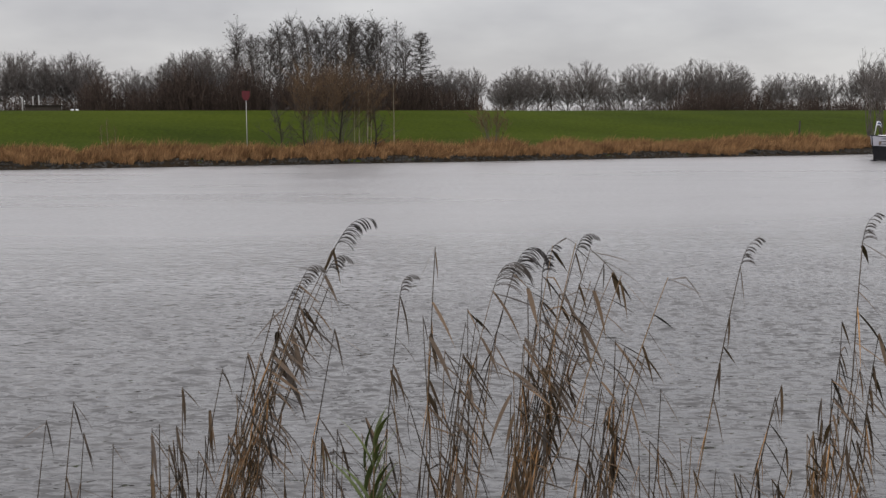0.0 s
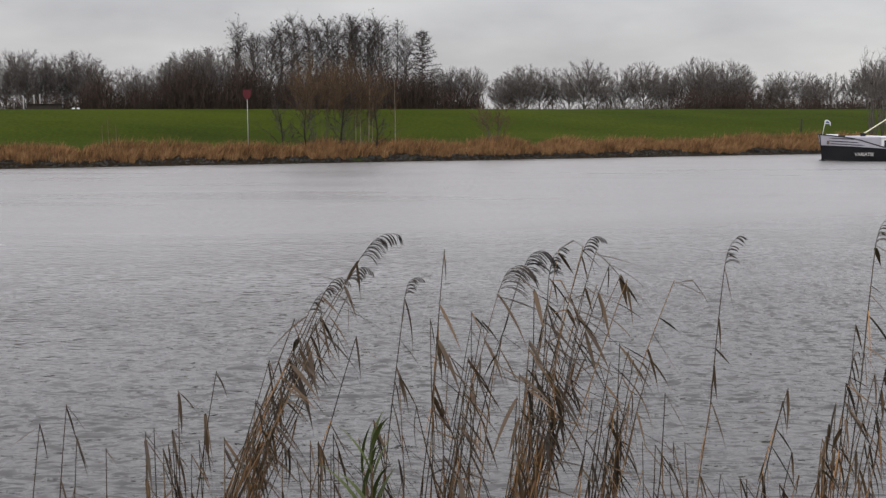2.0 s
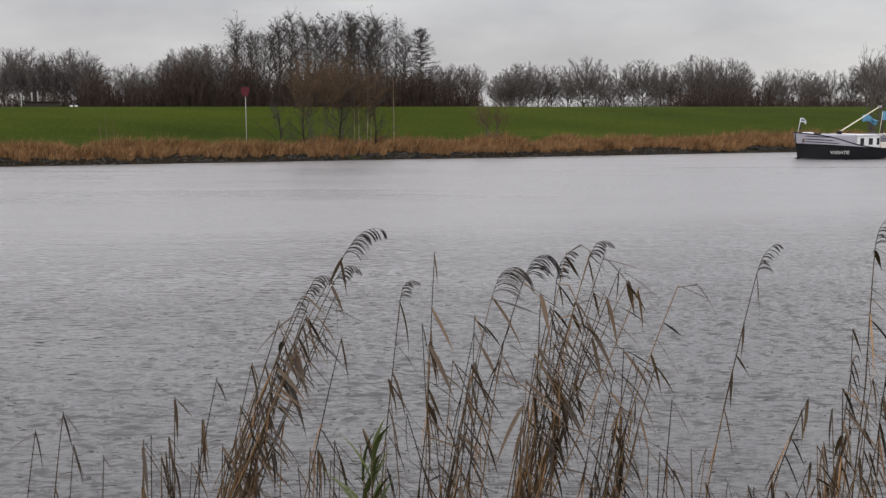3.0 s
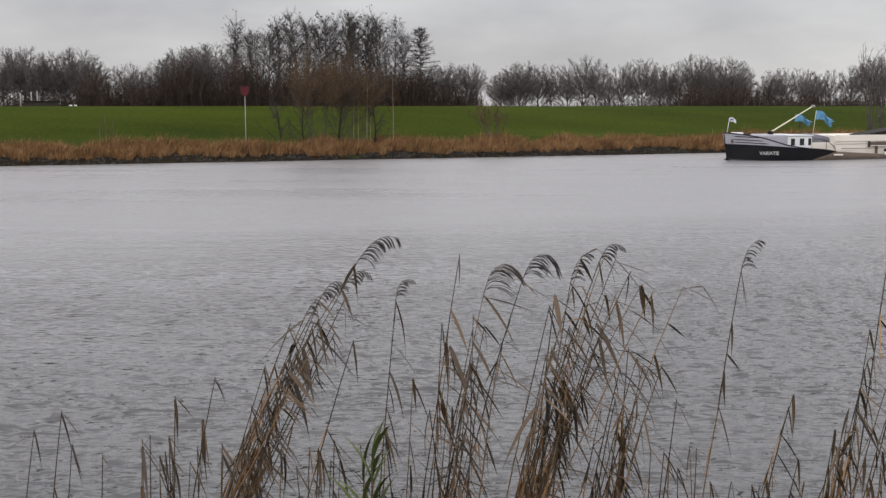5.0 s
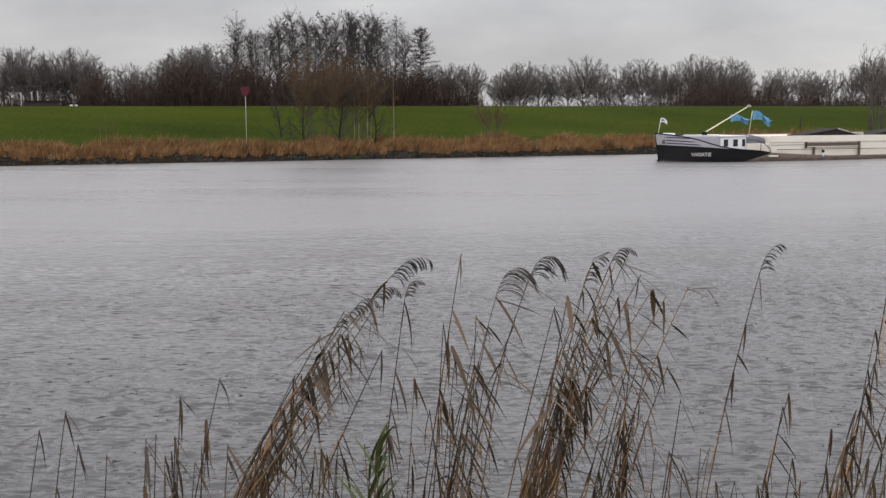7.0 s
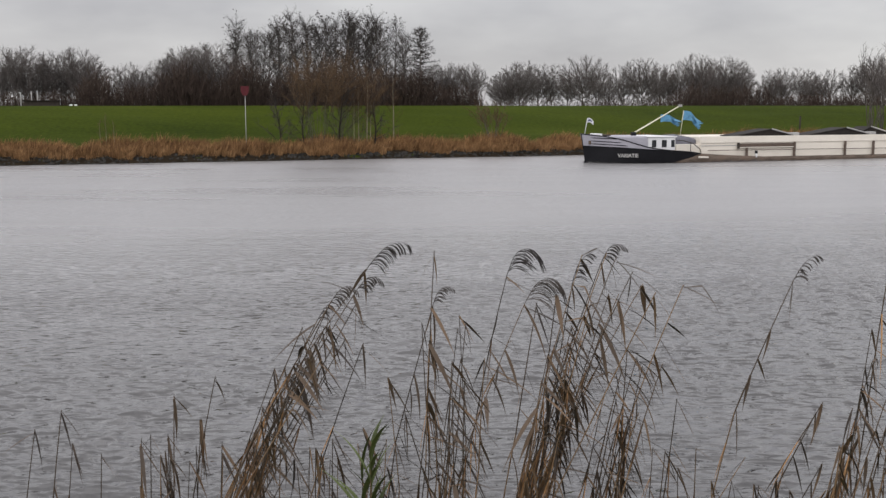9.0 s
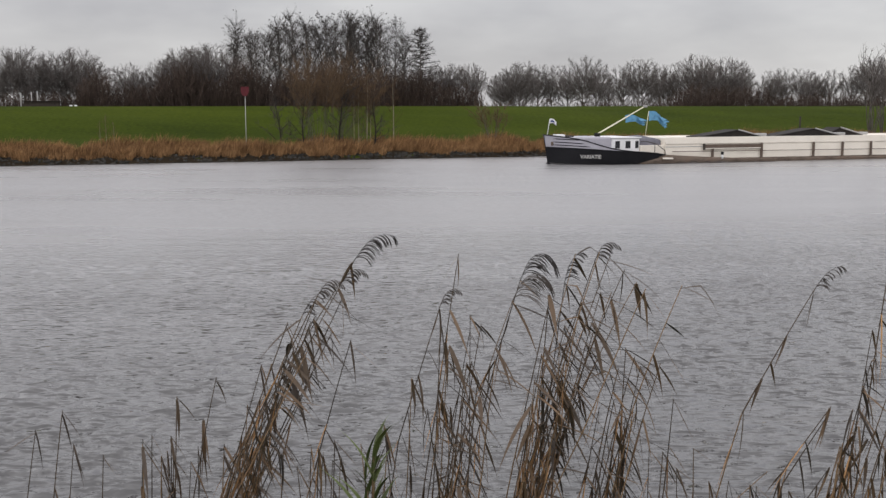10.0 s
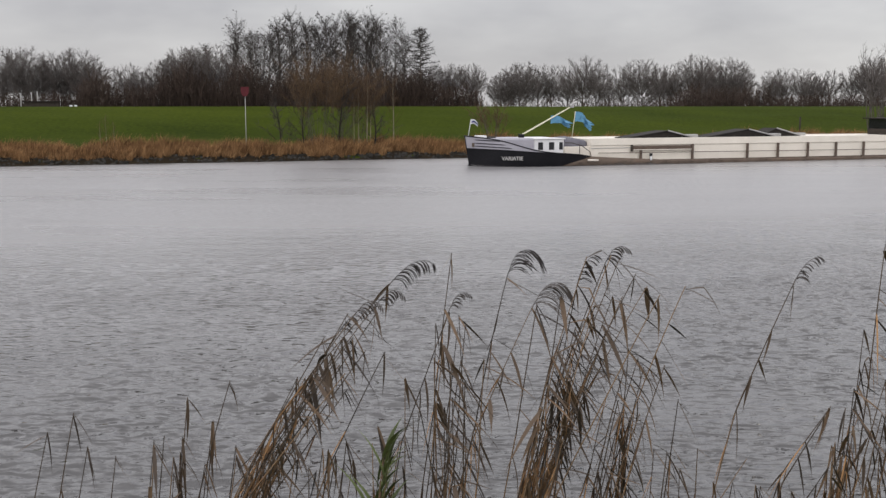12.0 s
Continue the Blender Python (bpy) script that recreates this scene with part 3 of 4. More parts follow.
def build_bank_reeds():
    rng = random.Random(31)
    V, F = [], []
    for _ in range(78000):
        s = rng.uniform(-16, 102)
        bare = noise.noise((s * 0.16, 5.0, 2.0)) + 0.6 * noise.noise((s * 0.7, 1.0, 6.0))
        n = 85.6 + max(0.0, 1.7 * bare + 0.15) + 4.5 * rng.random() ** 1.2
        clump = noise.noise((s * 0.25, n * 0.5, 1.0))
        if clump < -0.25 and rng.random() < 0.7:
            continue
        h = (1.05 + 0.8 * clump + 0.65 * noise.noise((s * 0.9, n * 0.6, 9.0))) * rng.uniform(0.45, 1.15)
        bank_blade(rng, V, F, s, n, h, Vector((rng.gauss(0.12, 0.3), rng.gauss(0, 0.25), 1)).normalized(), rng.uniform(0.008, 0.02))
    tagged(new("bank_reeds", mesh("bank_reeds", V, F, DRY_REED)), "belt of dry tawny reeds along the far bank", "reeds", kind="stuff")
    V, F = [], []
    for _ in range(620):
        s = rng.uniform(-14, 100)
        bare = noise.noise((s * 0.16, 5.0, 2.0)) + 0.6 * noise.noise((s * 0.7, 1.0, 6.0))
        n = 85.4 + max(0.0, 1.7 * bare + 0.15) + 2.2 * rng.random() ** 2
        size, turn = rng.uniform(0.5, 1.15), rng.gauss(0.1, 0.25)
        for _ in range(46):
            w, a = rng.uniform(0, 6.28), abs(rng.gauss(0, 0.45))
            lean = Vector((math.cos(w) * math.sin(a) + turn, math.sin(w) * math.sin(a) - 0.2, math.cos(a))).normalized()
            bank_blade(rng, V, F, s + rng.gauss(0, 0.14), n + rng.gauss(0, 0.12), size * rng.uniform(0.6, 1.1), lean, rng.uniform(0.008, 0.018))
    tagged(new("bank_tussocks", mesh("bank_tussocks", V, F, PALE_REED)), "pale straw tussocks at the front of the reed belt", "grass", kind="stuff")


def build_bank_edge():
    """The bare dark strip of earth between the stones and the reeds."""
    ss = [-300, -100, -40] + [-20 + 1.0 * i for i in range(131)] + [150, 300]
    nn = [83.6, 84.4, 85.0, 85.6, 86.2, 87.0, 88.5, 90.3]
    V = [at(s, n + 0.15 * noise.noise((s * 0.6, n, 3)), ground_z(s, n) + (0.06 if n < 90 else -0.05) + 0.06 * noise.noise((s * 1.3, n * 2, 5))) for s in ss for n in nn]
    w = len(nn)
    F = [(i * w + j, (i + 1) * w + j, (i + 1) * w + j + 1, i * w + j + 1) for i in range(len(ss) - 1) for j in range(w - 1)]
    tagged(new("bank_edge", mesh("bank_edge", V, F, EARTH, True)), "dark wet earth at the foot of the reeds", "earth", kind="structure")


def stone_mesh(rng, k):
    bm = bmesh.new()
    bmesh.ops.create_icosphere(bm, subdivisions=1, radius=1)
    for v in bm.verts:
        v.co *= rng.uniform(0.72, 1.15)
        v.co.z *= 0.7
    me = bpy.data.meshes.new("stone")
    bm.to_mesh(me)
    bm.free()
    me.materials.append(STONE)
    return me


def build_riprap():
    rng = random.Random(41)
    root = thing("riprap", "dark basalt stones along the waterline", "stones", kind="structure")
    kinds = [stone_mesh(rng, k) for k in range(6)]

    def spot():
        s = rng.uniform(-8, 85)
        n = rng.uniform(84.6, 86.2)
        return s, n, rng.uniform(0.1, 0.26)
    for _ in range(300):
        s, n, e = spot()
        m = Matrix.LocRotScale(at(s, n, max(ground_z(s, n), -0.1) + e * 0.15), Euler((rng.uniform(-0.4, 0.4), rng.uniform(-0.4, 0.4), rng.uniform(0, 6))), Vector((e * 1.3, e, e)))
        as_part("stone", rng.choice(kinds), root, m=m)
    V, F = [], []
    for _ in range(2600):
        s, n, e = spot()
        e *= 0.7
        src = rng.choice(kinds)
        m = Matrix.LocRotScale(at(s, n, max(ground_z(s, n), -0.1)), Euler((rng.uniform(-1, 1), rng.uniform(-1, 1), rng.uniform(0, 6))), Vector((e, e, e)))
        k = len(V)
        V.extend(m @ v.co for v in src.vertices)
        F.extend(tuple(k + i for i in q.vertices) for q in src.polygons)
    rubble = as_part("rubble", mesh("rubble", V, F, STONES), root, "small dark stones between the larger ones")
    rubble["kind"] = "stuff"


def build_sign():
    p = at(14.9, 86.6)
    z = ground_z(14.9, 86.6)
    ob = thing("river_sign", "red river sign on a white pole on the bank", "sign", Matrix.Translation((p.x, p.y, z)))
    rod("pole", GREY_PAINT, ob, (0, 0, -0.2), (0, 0, 5.6 - z + 0.2), 0.028, label="white pole")
    v = [(-0.36, -0.03, 0.42), (0.36, -0.03, 0.42), (0.36, -0.03, -0.1), (0.16, -0.03, -0.42), (-0.16, -0.03, -0.42), (-0.36, -0.03, -0.1)]
    v = [(x * 0.9, y, c * 0.9 + 5.65 - z) for x, y, c in v]
    v += [(x, 0.03, c) for x, _, c in v]
    f = [tuple(range(6)), tuple(reversed(range(6, 12)))] + [(i, i + 6, (i + 1) % 6 + 6, (i + 1) % 6) for i in range(6)]
    as_part("board", mesh("board", [(x, y - 0.06, c) for x, y, c in v], f, RED_PAINT), ob, "dull red board")


def build_dike_things():
    p = at(81.4, 100)
    z = ground_z(81.4, 100)
    ob = thing("marker_post", "dark weathered wooden post on the grass", "post", Matrix.Translation((p.x, p.y, z)))
    rod("shaft", DARK_WOOD, ob, (0, 0, -0.2), (0.02, 0, 1.9), 0.1, 0.09)
    rod("cap", DARK_WOOD, ob, (0.02, 0, 1.9), (0.02, 0, 1.96), 0.115, 0.1)
    for s, h in ((-3.1, 1.6), (-2.0, 1.7), (-1.4, 1.8)):
        q = at(s, 124)
        g = ground_z(s, 124)
        post = thing("gate_post", "weathered white post behind the dike crest", "post", Matrix.Translation((q.x, q.y, g)), "white posts")
        block("shaft", GREY_PAINT, post, -0.06, 0.06, -0.06, 0.06, -0.2, h)
        block("cap", GREY_PAINT, post, -0.08, 0.08, -0.08, 0.08, h, h + 0.06)
    q = at(-1.0, 123.6)
    shed = thing("low_shed", "low dark shed behind the dike crest", "shed", pose(q.x, q.y, ground_z(-1, 123.6), 0, 0, 20.4))
    block("wall", DARK_WOOD, shed, -1.8, 1.9, -0.5, 1.6, -0.5, 0.62)
    block("roof", TARP, shed, -1.95, 2.05, -0.65, 1.75, 0.62, 0.72)
    for s in (2.0, 2.5):
        q = at(s, 122.2)
        stone = thing("white_marker", "small white marker stone on the crest", "marker", pose(q.x, q.y, ground_z(s, 122.2), 0, 0, 20 * s), "white markers")
        block("body", WHITE_PAINT, stone, -0.16, 0.16, -0.1, 0.1, -0.1, 0.18, ch=0.06)


build_bank_edge()
build_bank_reeds()
build_sign()
build_dike_things()


# ---- the barge: x runs aft from the stem, the shown side is -y ----
def curve(x, knots):
    for (a, va), (b, vb) in zip(knots, knots[1:]):
        if x <= b:
            t = max(0.0, (x - a) / (b - a))
            return va + (vb - va) * t
    return knots[-1][1]


def half_beam(x):
    if x < 6:
        return 2.8 * (1 - (1 - x / 6) ** 2.3) ** 0.9
    return curve(x, [(6, 2.8), (43, 2.8), (46, 2.5), (48, 1.7), (48.6, 0.6)])


SHEER = [(0, 2.26), (0.5, 2.18), (1.4, 2.03), (2.3, 1.8), (3.2, 1.5), (4, 1.27), (5, 1.09), (6, 0.98), (7.8, 0.86), (9, 0.66), (12, 0.5), (16, 0.3), (45, 0.2), (48.6, 0.6)]
BELT = [(0, 1.33), (2, 1.23), (4.5, 1.05), (6, 0.95), (7.6, 0.83), (9, 0.64), (12, 0.48), (16, 0.28), (45, 0.18), (48.6, 0.55)]


def flare(x, z):
    """The half-breadth of the side at height z: the bow spreads upwards."""
    return half_beam(x) * (0.86 + 0.14 * min(1, max(0, (z + 0.6) / 1.6))) + (0.16 * max(0, 1 - x / 5) * max(0, z - 1.0) if x > 0.02 else 0)


def strake(stations, low, high, rows, mat, name, parent, label, grow=0.0):
    """Plating on both sides between two curves along the hull, joined at the stem."""
    V, F = [], []
    line = [(x, -1) for x in reversed(stations)] + [(x, 1) for x in stations]
    for x, side in line:
        a, b = low(x), high(x)
        for j in range(rows + 1):
            z = a + (b - a) * j / rows
            rake = -0.16 * max(0, z) * max(0, 1 - x / 1.5)
            V.append((x + rake, side * (flare(x, z) + grow + 0.015), z))
    w = rows + 1
    for i in range(len(line) - 1):
        for j in range(rows):
            F.append((i * w + j, (i + 1) * w + j, (i + 1) * w + j + 1, i * w + j + 1))
    return as_part(name, mesh(name, V, F, mat, True), parent, label)


def cloth(name, mat, parent, length, height, waves, amp, m, label, ragged=0.0, droop=0.28, taper=0.2):
    """A flag in the wind, with folds running down it, a frayed fly end and a thickness."""
    V, F = [], []
    nx, nz = 20, 12
    for side in (0.004, -0.004):
        for i in range(nx + 1):
            for j in range(nz + 1):
                u, v = i / nx, j / nz
                fray = 1 - ragged * (0.32 * abs(math.sin(9.0 * v + length)) + 0.16 * abs(math.sin(23.0 * v))) * u
                y = amp * (0.25 + u) * math.sin(waves * 6.28 * u + v * 0.9) + side
                fall = -droop * length * u * u + 0.05 * math.sin(5 * u)
                edge = 0.06 * ragged * math.sin(17 * u) * u * (1 - v)
                V.append((length * u * fray, y, -height * (1 - v) * (1 - taper * u) + fall + edge))
    w, half = nz + 1, (nx + 1) * (nz + 1)
    for i in range(nx):
        for j in range(nz):
            a = i * w + j
            F.append((a, a + w, a + w + 1, a + 1))
            F.append((half + a + 1, half + a + w + 1, half + a + w, half + a))
    return as_part(name, mesh(name, V, F, mat, True), parent, label, m)


def build_barge():
    ship = thing("cargo_barge", "laden river barge with black bow and cream cargo hold", "ship")
    xs = [0, 0.05, 0.15, 0.3, 0.5, 0.8, 1.2, 1.7, 2.3, 3, 4, 5, 6, 7, 8, 8.8]
    xa = [5.0, 6, 7, 8, 8.8, 10.5, 12, 14, 16, 20, 24, 28, 32, 36, 40, 43, 45, 46.5, 47.6, 48.3, 48.6]
    strake(xs, lambda x: curve(x, [(0, -0.7), (5, -0.7), (5.6, -0.25), (8.8, 0.6)]), lambda x: curve(x, BELT), 6, BLACK_PAINT, "bow_plating", ship, "black painted bow plating")
    strake(xs, lambda x: curve(x, BELT), lambda x: curve(x, SHEER), 4, LILAC_PAINT, "bulwark", ship, "lilac grey bulwark")
    # plating aft of the bow, open between the two sides
    for side in (-1, 1):
        V, F = [], []
        for x in xa:
            top = curve(x, SHEER) if x > 8.7 else curve(x, [(5, -0.6), (5.6, -0.2), (8.8, 0.62)])
            for z in (-0.7, min(0.0, top - 0.02), min(0.15, top - 0.01), top):
                V.append((x, side * (flare(x, z) + 0.015), z))
            V.append((x, side * (flare(x, top) - 0.12), top + 0.012))
        for i in range(len(xa) - 1):
            for j in range(4):
                q = (i * 5 + j, (i + 1) * 5 + j, (i + 1) * 5 + j + 1, i * 5 + j + 1)
                F.append(q if side < 0 else tuple(reversed(q)))
        as_part("side_plating", mesh("side_plating", V, F, RUST, True), ship, "rust-stained brown side plating")
    # decks
    V, F = [], []
    for x in xs[1:] + xa[1:]:
        z = curve(x, SHEER) - (0.5 if x < 3.5 else curve(x, [(3.5, 0.5), (9, 0.04), (60, 0.04)]))
        V += [(x, -half_beam(x) * 0.93, z), (x, half_beam(x) * 0.93, z)]
    F = [(2 * i, 2 * i + 2, 2 * i + 3, 2 * i + 1) for i in range(len(V) // 2 - 1)]
    as_part("deck", mesh("deck", V, F, RUST), ship, "worn brown steel deck")
    # rails along the sheer and over the black belt
    for side in (-1, 1):
        for nm, knots, r, mat in (("rubbing_rail", SHEER, 0.045, BLACK_PAINT), ("belt_rail", BELT, 0.03, BLACK_PAINT)):
            v, f = [], []
            pts = []
            for x in xs:
                z = curve(x, knots)
                pts.append(Vector((x - 0.16 * z * max(0, 1 - x / 1.5), side * (flare(x, z) + 0.025), z)))
            tube(v, f, pts, [r] * len(pts), 6)
            as_part(nm, mesh(nm, v, f, mat, True), ship, "black steel rail")
        for k, (x0, x1, z0, z1) in enumerate(((0.35, 1.9, 1.98, 1.88), (0.3, 2.15, 1.74, 1.6), (0.3, 2.6, 1.52, 1.36))):
            v, f, pts = [], [], []
            for i in range(9):
                t = i / 8
                x, z = x0 + (x1 - x0) * t, z0 + (z1 - z0) * t
                pts.append(Vector((x - 0.16 * z * max(0, 1 - x / 1.5), side * (flare(x, z) + 0.02), z)))
            tube(v, f, pts, [0.035 if 0 < i < 8 else 0.006 for i in range(9)], 6)
            as_part("trim_stripe", mesh("trim_stripe", v, f, BLACK_PAINT, True), ship, "dark stripe on the bulwark")
    v, f = [], []
    tube(v, f, [Vector((0.06, 0, -0.7)), Vector((0.0, 0, 0.3)), Vector((-0.2, 0, 1.3)), Vector((-0.37, 0, 2.28))], [0.06, 0.06, 0.05, 0.05], 8, True)
    as_part("stem_bar", mesh("stem_bar", v, f, BLACK_PAINT, True), ship, "dark stem bar")
    for side in (-1, 1):
        block("anchor", RUST, ship, 0.02, 0.2, min(side * 0.42, side * 0.62), max(side * 0.42, side * 0.62), 1.45, 1.75, "rusty anchor in its pocket", 0.05)
    # the name on both bows
    for side in (-1, 1):
        td = bpy.data.curves.new("ship_name", "FONT")
        td.body, td.size, td.extrude, td.offset = "VARIATIE", 0.39, 0.006, 0.012
        td.space_character = 0.98
        td.materials.append(GREY_PAINT)
        x0, x1 = 1.9, 3.6
        ya, yb = flare(x0, 0.6), flare(x1, 0.6)
        ang = math.degrees(math.atan2(yb - ya, x1 - x0))
        if side < 0:
            m = pose(x0, -ya - 0.13, 0.48, 86, 0, -ang)
        else:
            m = pose(x1, yb + 0.13, 0.48, 86, 0, 180 + ang)
        as_part("ship_name", td, ship, "white painted ship's name", m)
    # forecastle house, lilac in front and white behind
    V = []
    for z, g in ((0.9, 0), (2.0, -0.02), (2.09, -0.08)):
        V += [(1.0 - g, -0.75 - g, z), (2.1, -1.75 - g, z), (4.4, -2.1 - g, z), (4.4, 2.1 + g, z), (2.1, 1.75 + g, z), (1.0 - g, 0.75 + g, z)]
    F = [(r * 6 + j, r * 6 + (j + 1) % 6, r * 6 + 6 + (j + 1) % 6, r * 6 + 6 + j) for r in range(2) for j in range(6)] + [tuple(range(12, 18))]
    as_part("foredeck_house", mesh("foredeck_house", V, F, LILAC_PAINT), ship, "lilac grey foredeck housing")
    cabin = block("cabin", WHITE_PAINT, ship, 4.42, 6.9, -2.1, 2.1, 0.6, 2.0, "white fore cabin", 0.05)
    block("cabin_roof", WHITE_PAINT, cabin, 4.3, 7.0, -2.2, 2.2, 2.0, 2.07, "", 0.03)
    for x0, x1 in ((4.74, 5.14), (5.64, 6.08), (6.5, 6.8)):
        w = block("cabin_window", WINDOW_GLASS, cabin, x0, x1, -2.125, -2.08, 1.22, 1.78, "dark cabin window", 0.02)
    block("winch", DARK_WOOD, ship, 1.5, 2.0, -0.5, 0.5, 2.05, 2.2, "low dark winch on the foredeck", 0.06)
    block("locker", WHITE_PAINT, ship, 0.55, 1.25, -0.5, 0.4, 1.75, 2.28, "white locker by the bow", 0.08)
    # the tarpaulin behind the cabin
    V, F = [], []
    for i in range(9):
        x = 6.95 + 2.1 * i / 8
        top = 1.93 + 0.18 * math.sin(math.pi * min(1, i / 8 * 1.1)) + 0.02 * math.sin(i * 2.1)
        for y, z in ((-1.75, 1.4), (-1.7, top - 0.2), (-1.45, top - 0.05), (0, top + 0.04), (1.45, top - 0.05), (1.7, top - 0.2), (1.75, 1.4)):
            V.append((x, y + 0.04 * math.sin(i * 1.7), z))
    F = [(i * 7 + j, (i + 1) * 7 + j, (i + 1) * 7 + j + 1, i * 7 + j + 1) for i in range(8) for j in range(6)]
    as_part("tarpaulin", mesh("tarpaulin", V, F, GREY_TARP, True), ship, "blue-grey tarpaulin over deck gear")
    block("gear_casing", CREAM_PAINT, ship, 6.92, 9.08, -2.2, 2.2, 0.6, 1.42, "cream casing behind the cabin", 0.04)
    v, f = [], []
    tube(v, f, [Vector((6.8, -2.45, 1.75)), Vector((7.4, -2.5, 1.72)), Vector((8.2, -2.55, 1.5)), Vector((8.9, -2.55, 1.02)), Vector((9.0, -2.55, 0.66))], [0.03] * 5, 6)
    as_part("handrail", mesh("handrail", v, f, DARK_WOOD, True), ship, "dark curved handrail")
    rod("rail_post", DARK_WOOD, ship, (8.0, -2.55, 0.7), (8.0, -2.55, 1.6), 0.025)
    rod("fender", CREAM_PAINT, ship, (8.5, -2.95, 0.42), (9.4, -2.95, 0.4), 0.07, label="pale hanging fender")
    # the hold
    hold = block("coaming", CREAM_PAINT, ship, 9.1, 45, -2.3, 2.3, 0.1, 1.98, "cream painted cargo coaming", 0.03)
    for side in (-1, 1):
        a, b = sorted((side * 2.3, side * 2.38))
        block("top_ledge", CREAM_PAINT, hold, 9.05, 45, a, b, 1.5, 2.03, "", 0.02)
        a, b = sorted((side * 2.3, side * 2.345))
        block("lower_ledge", GREY_PAINT, hold, 9.1, 18.1, a, b, 1.26, 1.31, "", 0.01)
        block("foot_strip", BROWN_PAINT, hold, 9.1, 45, a, b, 0.2, 0.34, "", 0.01)
    for x in (18.1, 23.3, 26.3, 29.3, 32.2, 35.1, 38.0, 40.9, 43.8):
        block("stanchion", BROWN_PAINT, hold, x - 0.1, x + 0.1, -2.5, -2.382, 0.2, 1.51, "brown steel stanchion", 0.02)
    block("stanchion", BROWN_PAINT, hold, 13.3, 13.5, -2.5, -2.4, 0.36, 1.1, "brown steel stanchion", 0.02)
    plank = block("gangplank", BROWN_PAINT, ship, 12.7, 18.0, -2.46, -2.4, 1.14, 1.43, "brown gangplank lashed to the coaming", 0.02)
    block("plank_edge", CREAM_PAINT, plank, 12.7, 18.0, -2.48, -2.40, 1.08, 1.14)
    block("plank_end", DARK_WOOD, plank, 12.5, 12.68, -2.5, -2.39, 1.0, 1.5)
    rod("lifeline", BROWN_PAINT, ship, (9.6, -2.55, 0.92), (45, -2.55, 0.82), 0.026, label="dark lifeline along the gangway")
    for x in (14.2, 42):
        b = rod("bollard", WHITE_PAINT, ship, (x, -2.62, 0.3), (x, -2.62, 0.62), 0.1, label="white bollard with a dark head")
        rod("bollard_head", BLACK_PAINT, b, (x, -2.62, 0.62), (x, -2.62, 0.84), 0.12)
    # gabled hatch covers standing on the coaming, their shaded open insides filled solid dark
    for x0, peak, x1, z1, y0, y1 in ((12.3, 15.9, 18.0, 2.58, -2.2, -0.5), (19.5, 23.5, 26.0, 2.64, -2.2, -0.5), (25.6, 27.0, 29.3, 2.68, -1.2, 0.4)):
        lid = as_part("hatch_cover", mesh("hatch_cover", [(x0, y0, 2.0), (x1, y0, 2.0), (peak, y0, z1 - 0.06), (x0, y1, 2.0), (x1, y1, 2.0), (peak, y1, z1 - 0.06)],
                      [(0, 1, 2), (5, 4, 3), (0, 2, 5, 3), (1, 4, 5, 2), (0, 3, 4, 1)], TARP), ship, "gabled hatch cover, solid dark for its shaded open inside")
        for a, za, b, zb in ((x0 - 0.1, 2.05, peak, z1), (peak, z1, x1 + 0.1, 2.06)):
            v = [(a, y0 - 0.08, za), (b, y0 - 0.08, zb), (b, y1 + 0.08, zb), (a, y1 + 0.08, za)]
            v += [(x, y, z - 0.07) for x, y, z in v]
            skin = TARP if zb > za else GREY_TARP
            as_part("cover_panel", mesh("cover_panel", v, [(0, 1, 2, 3), (7, 6, 5, 4), (0, 4, 5, 1), (1, 5, 6, 2), (2, 6, 7, 3), (3, 7, 4, 0)], skin), lid)
        # pale rod added to draw the light caught on the slope's edge
        rod("lit_edge", GREY_PAINT, lid, (peak, y0 - 0.1, z1), (x1 + 0.1, y0 - 0.1, 2.06), 0.05, label="pale rod for the lit cover edge")
        block("end_block", GREY_PAINT, lid, x1 - 0.1, x1 + 0.75, y0, y0 + 0.6, 2.03, 2.26, "pale end block", 0.04)
    # boom, staffs and flags
    boom = rod("boom", BOOM_PAINT, ship, (4.35, 0, 2.3), (8.5, 0, 4.42), 0.062, 0.042, "pale yellow boom")
    block("boom_head", GREY_PAINT, boom, 8.4, 8.75, -0.08, 0.08, 4.36, 4.55, "", 0.03)
    block("boom_foot", BLACK_PAINT, boom, 4.1, 4.5, -0.15, 0.15, 2.07, 2.36, "", 0.04)
    rod("flagstaff", BOOM_PAINT, ship, (8.6, -0.1, 2.1), (8.86, -0.1, 4.08), 0.025, label="thin pale flagstaff")
    rod("jackstaff", WHITE_PAINT, ship, (-0.08, 0, 2.2), (0.14, 0, 3.5), 0.03, 0.02, "white jackstaff")
    flags = [
        cloth("blue_flag", BLUE_CLOTH, ship, 1.9, 0.62, 1.6, 0.16, pose(6.85, 0.1, 3.75, 0, 0, -6), "torn sky-blue flag in the wind", 0.9, 0.24, 0.35),
        cloth("blue_flag", BLUE_CLOTH, ship, 1.9, 0.78, 1.7, 0.16, pose(8.88, -0.1, 4.05, 0, 0, 5), "torn sky-blue flag in the wind", 0.9, 0.42, 0.3),
        cloth("bow_flag", WHITE_CLOTH, ship, 0.66, 0.36, 1.2, 0.05, pose(0.14, 0, 3.48), "small white and navy flag", 0.2),
        cloth("flag_band", NAVY_CLOTH, ship, 0.50, 0.14, 1.2, 0.05, pose(0.2, -0.02, 3.36), "navy band on the bow flag", 0.2),
    ]
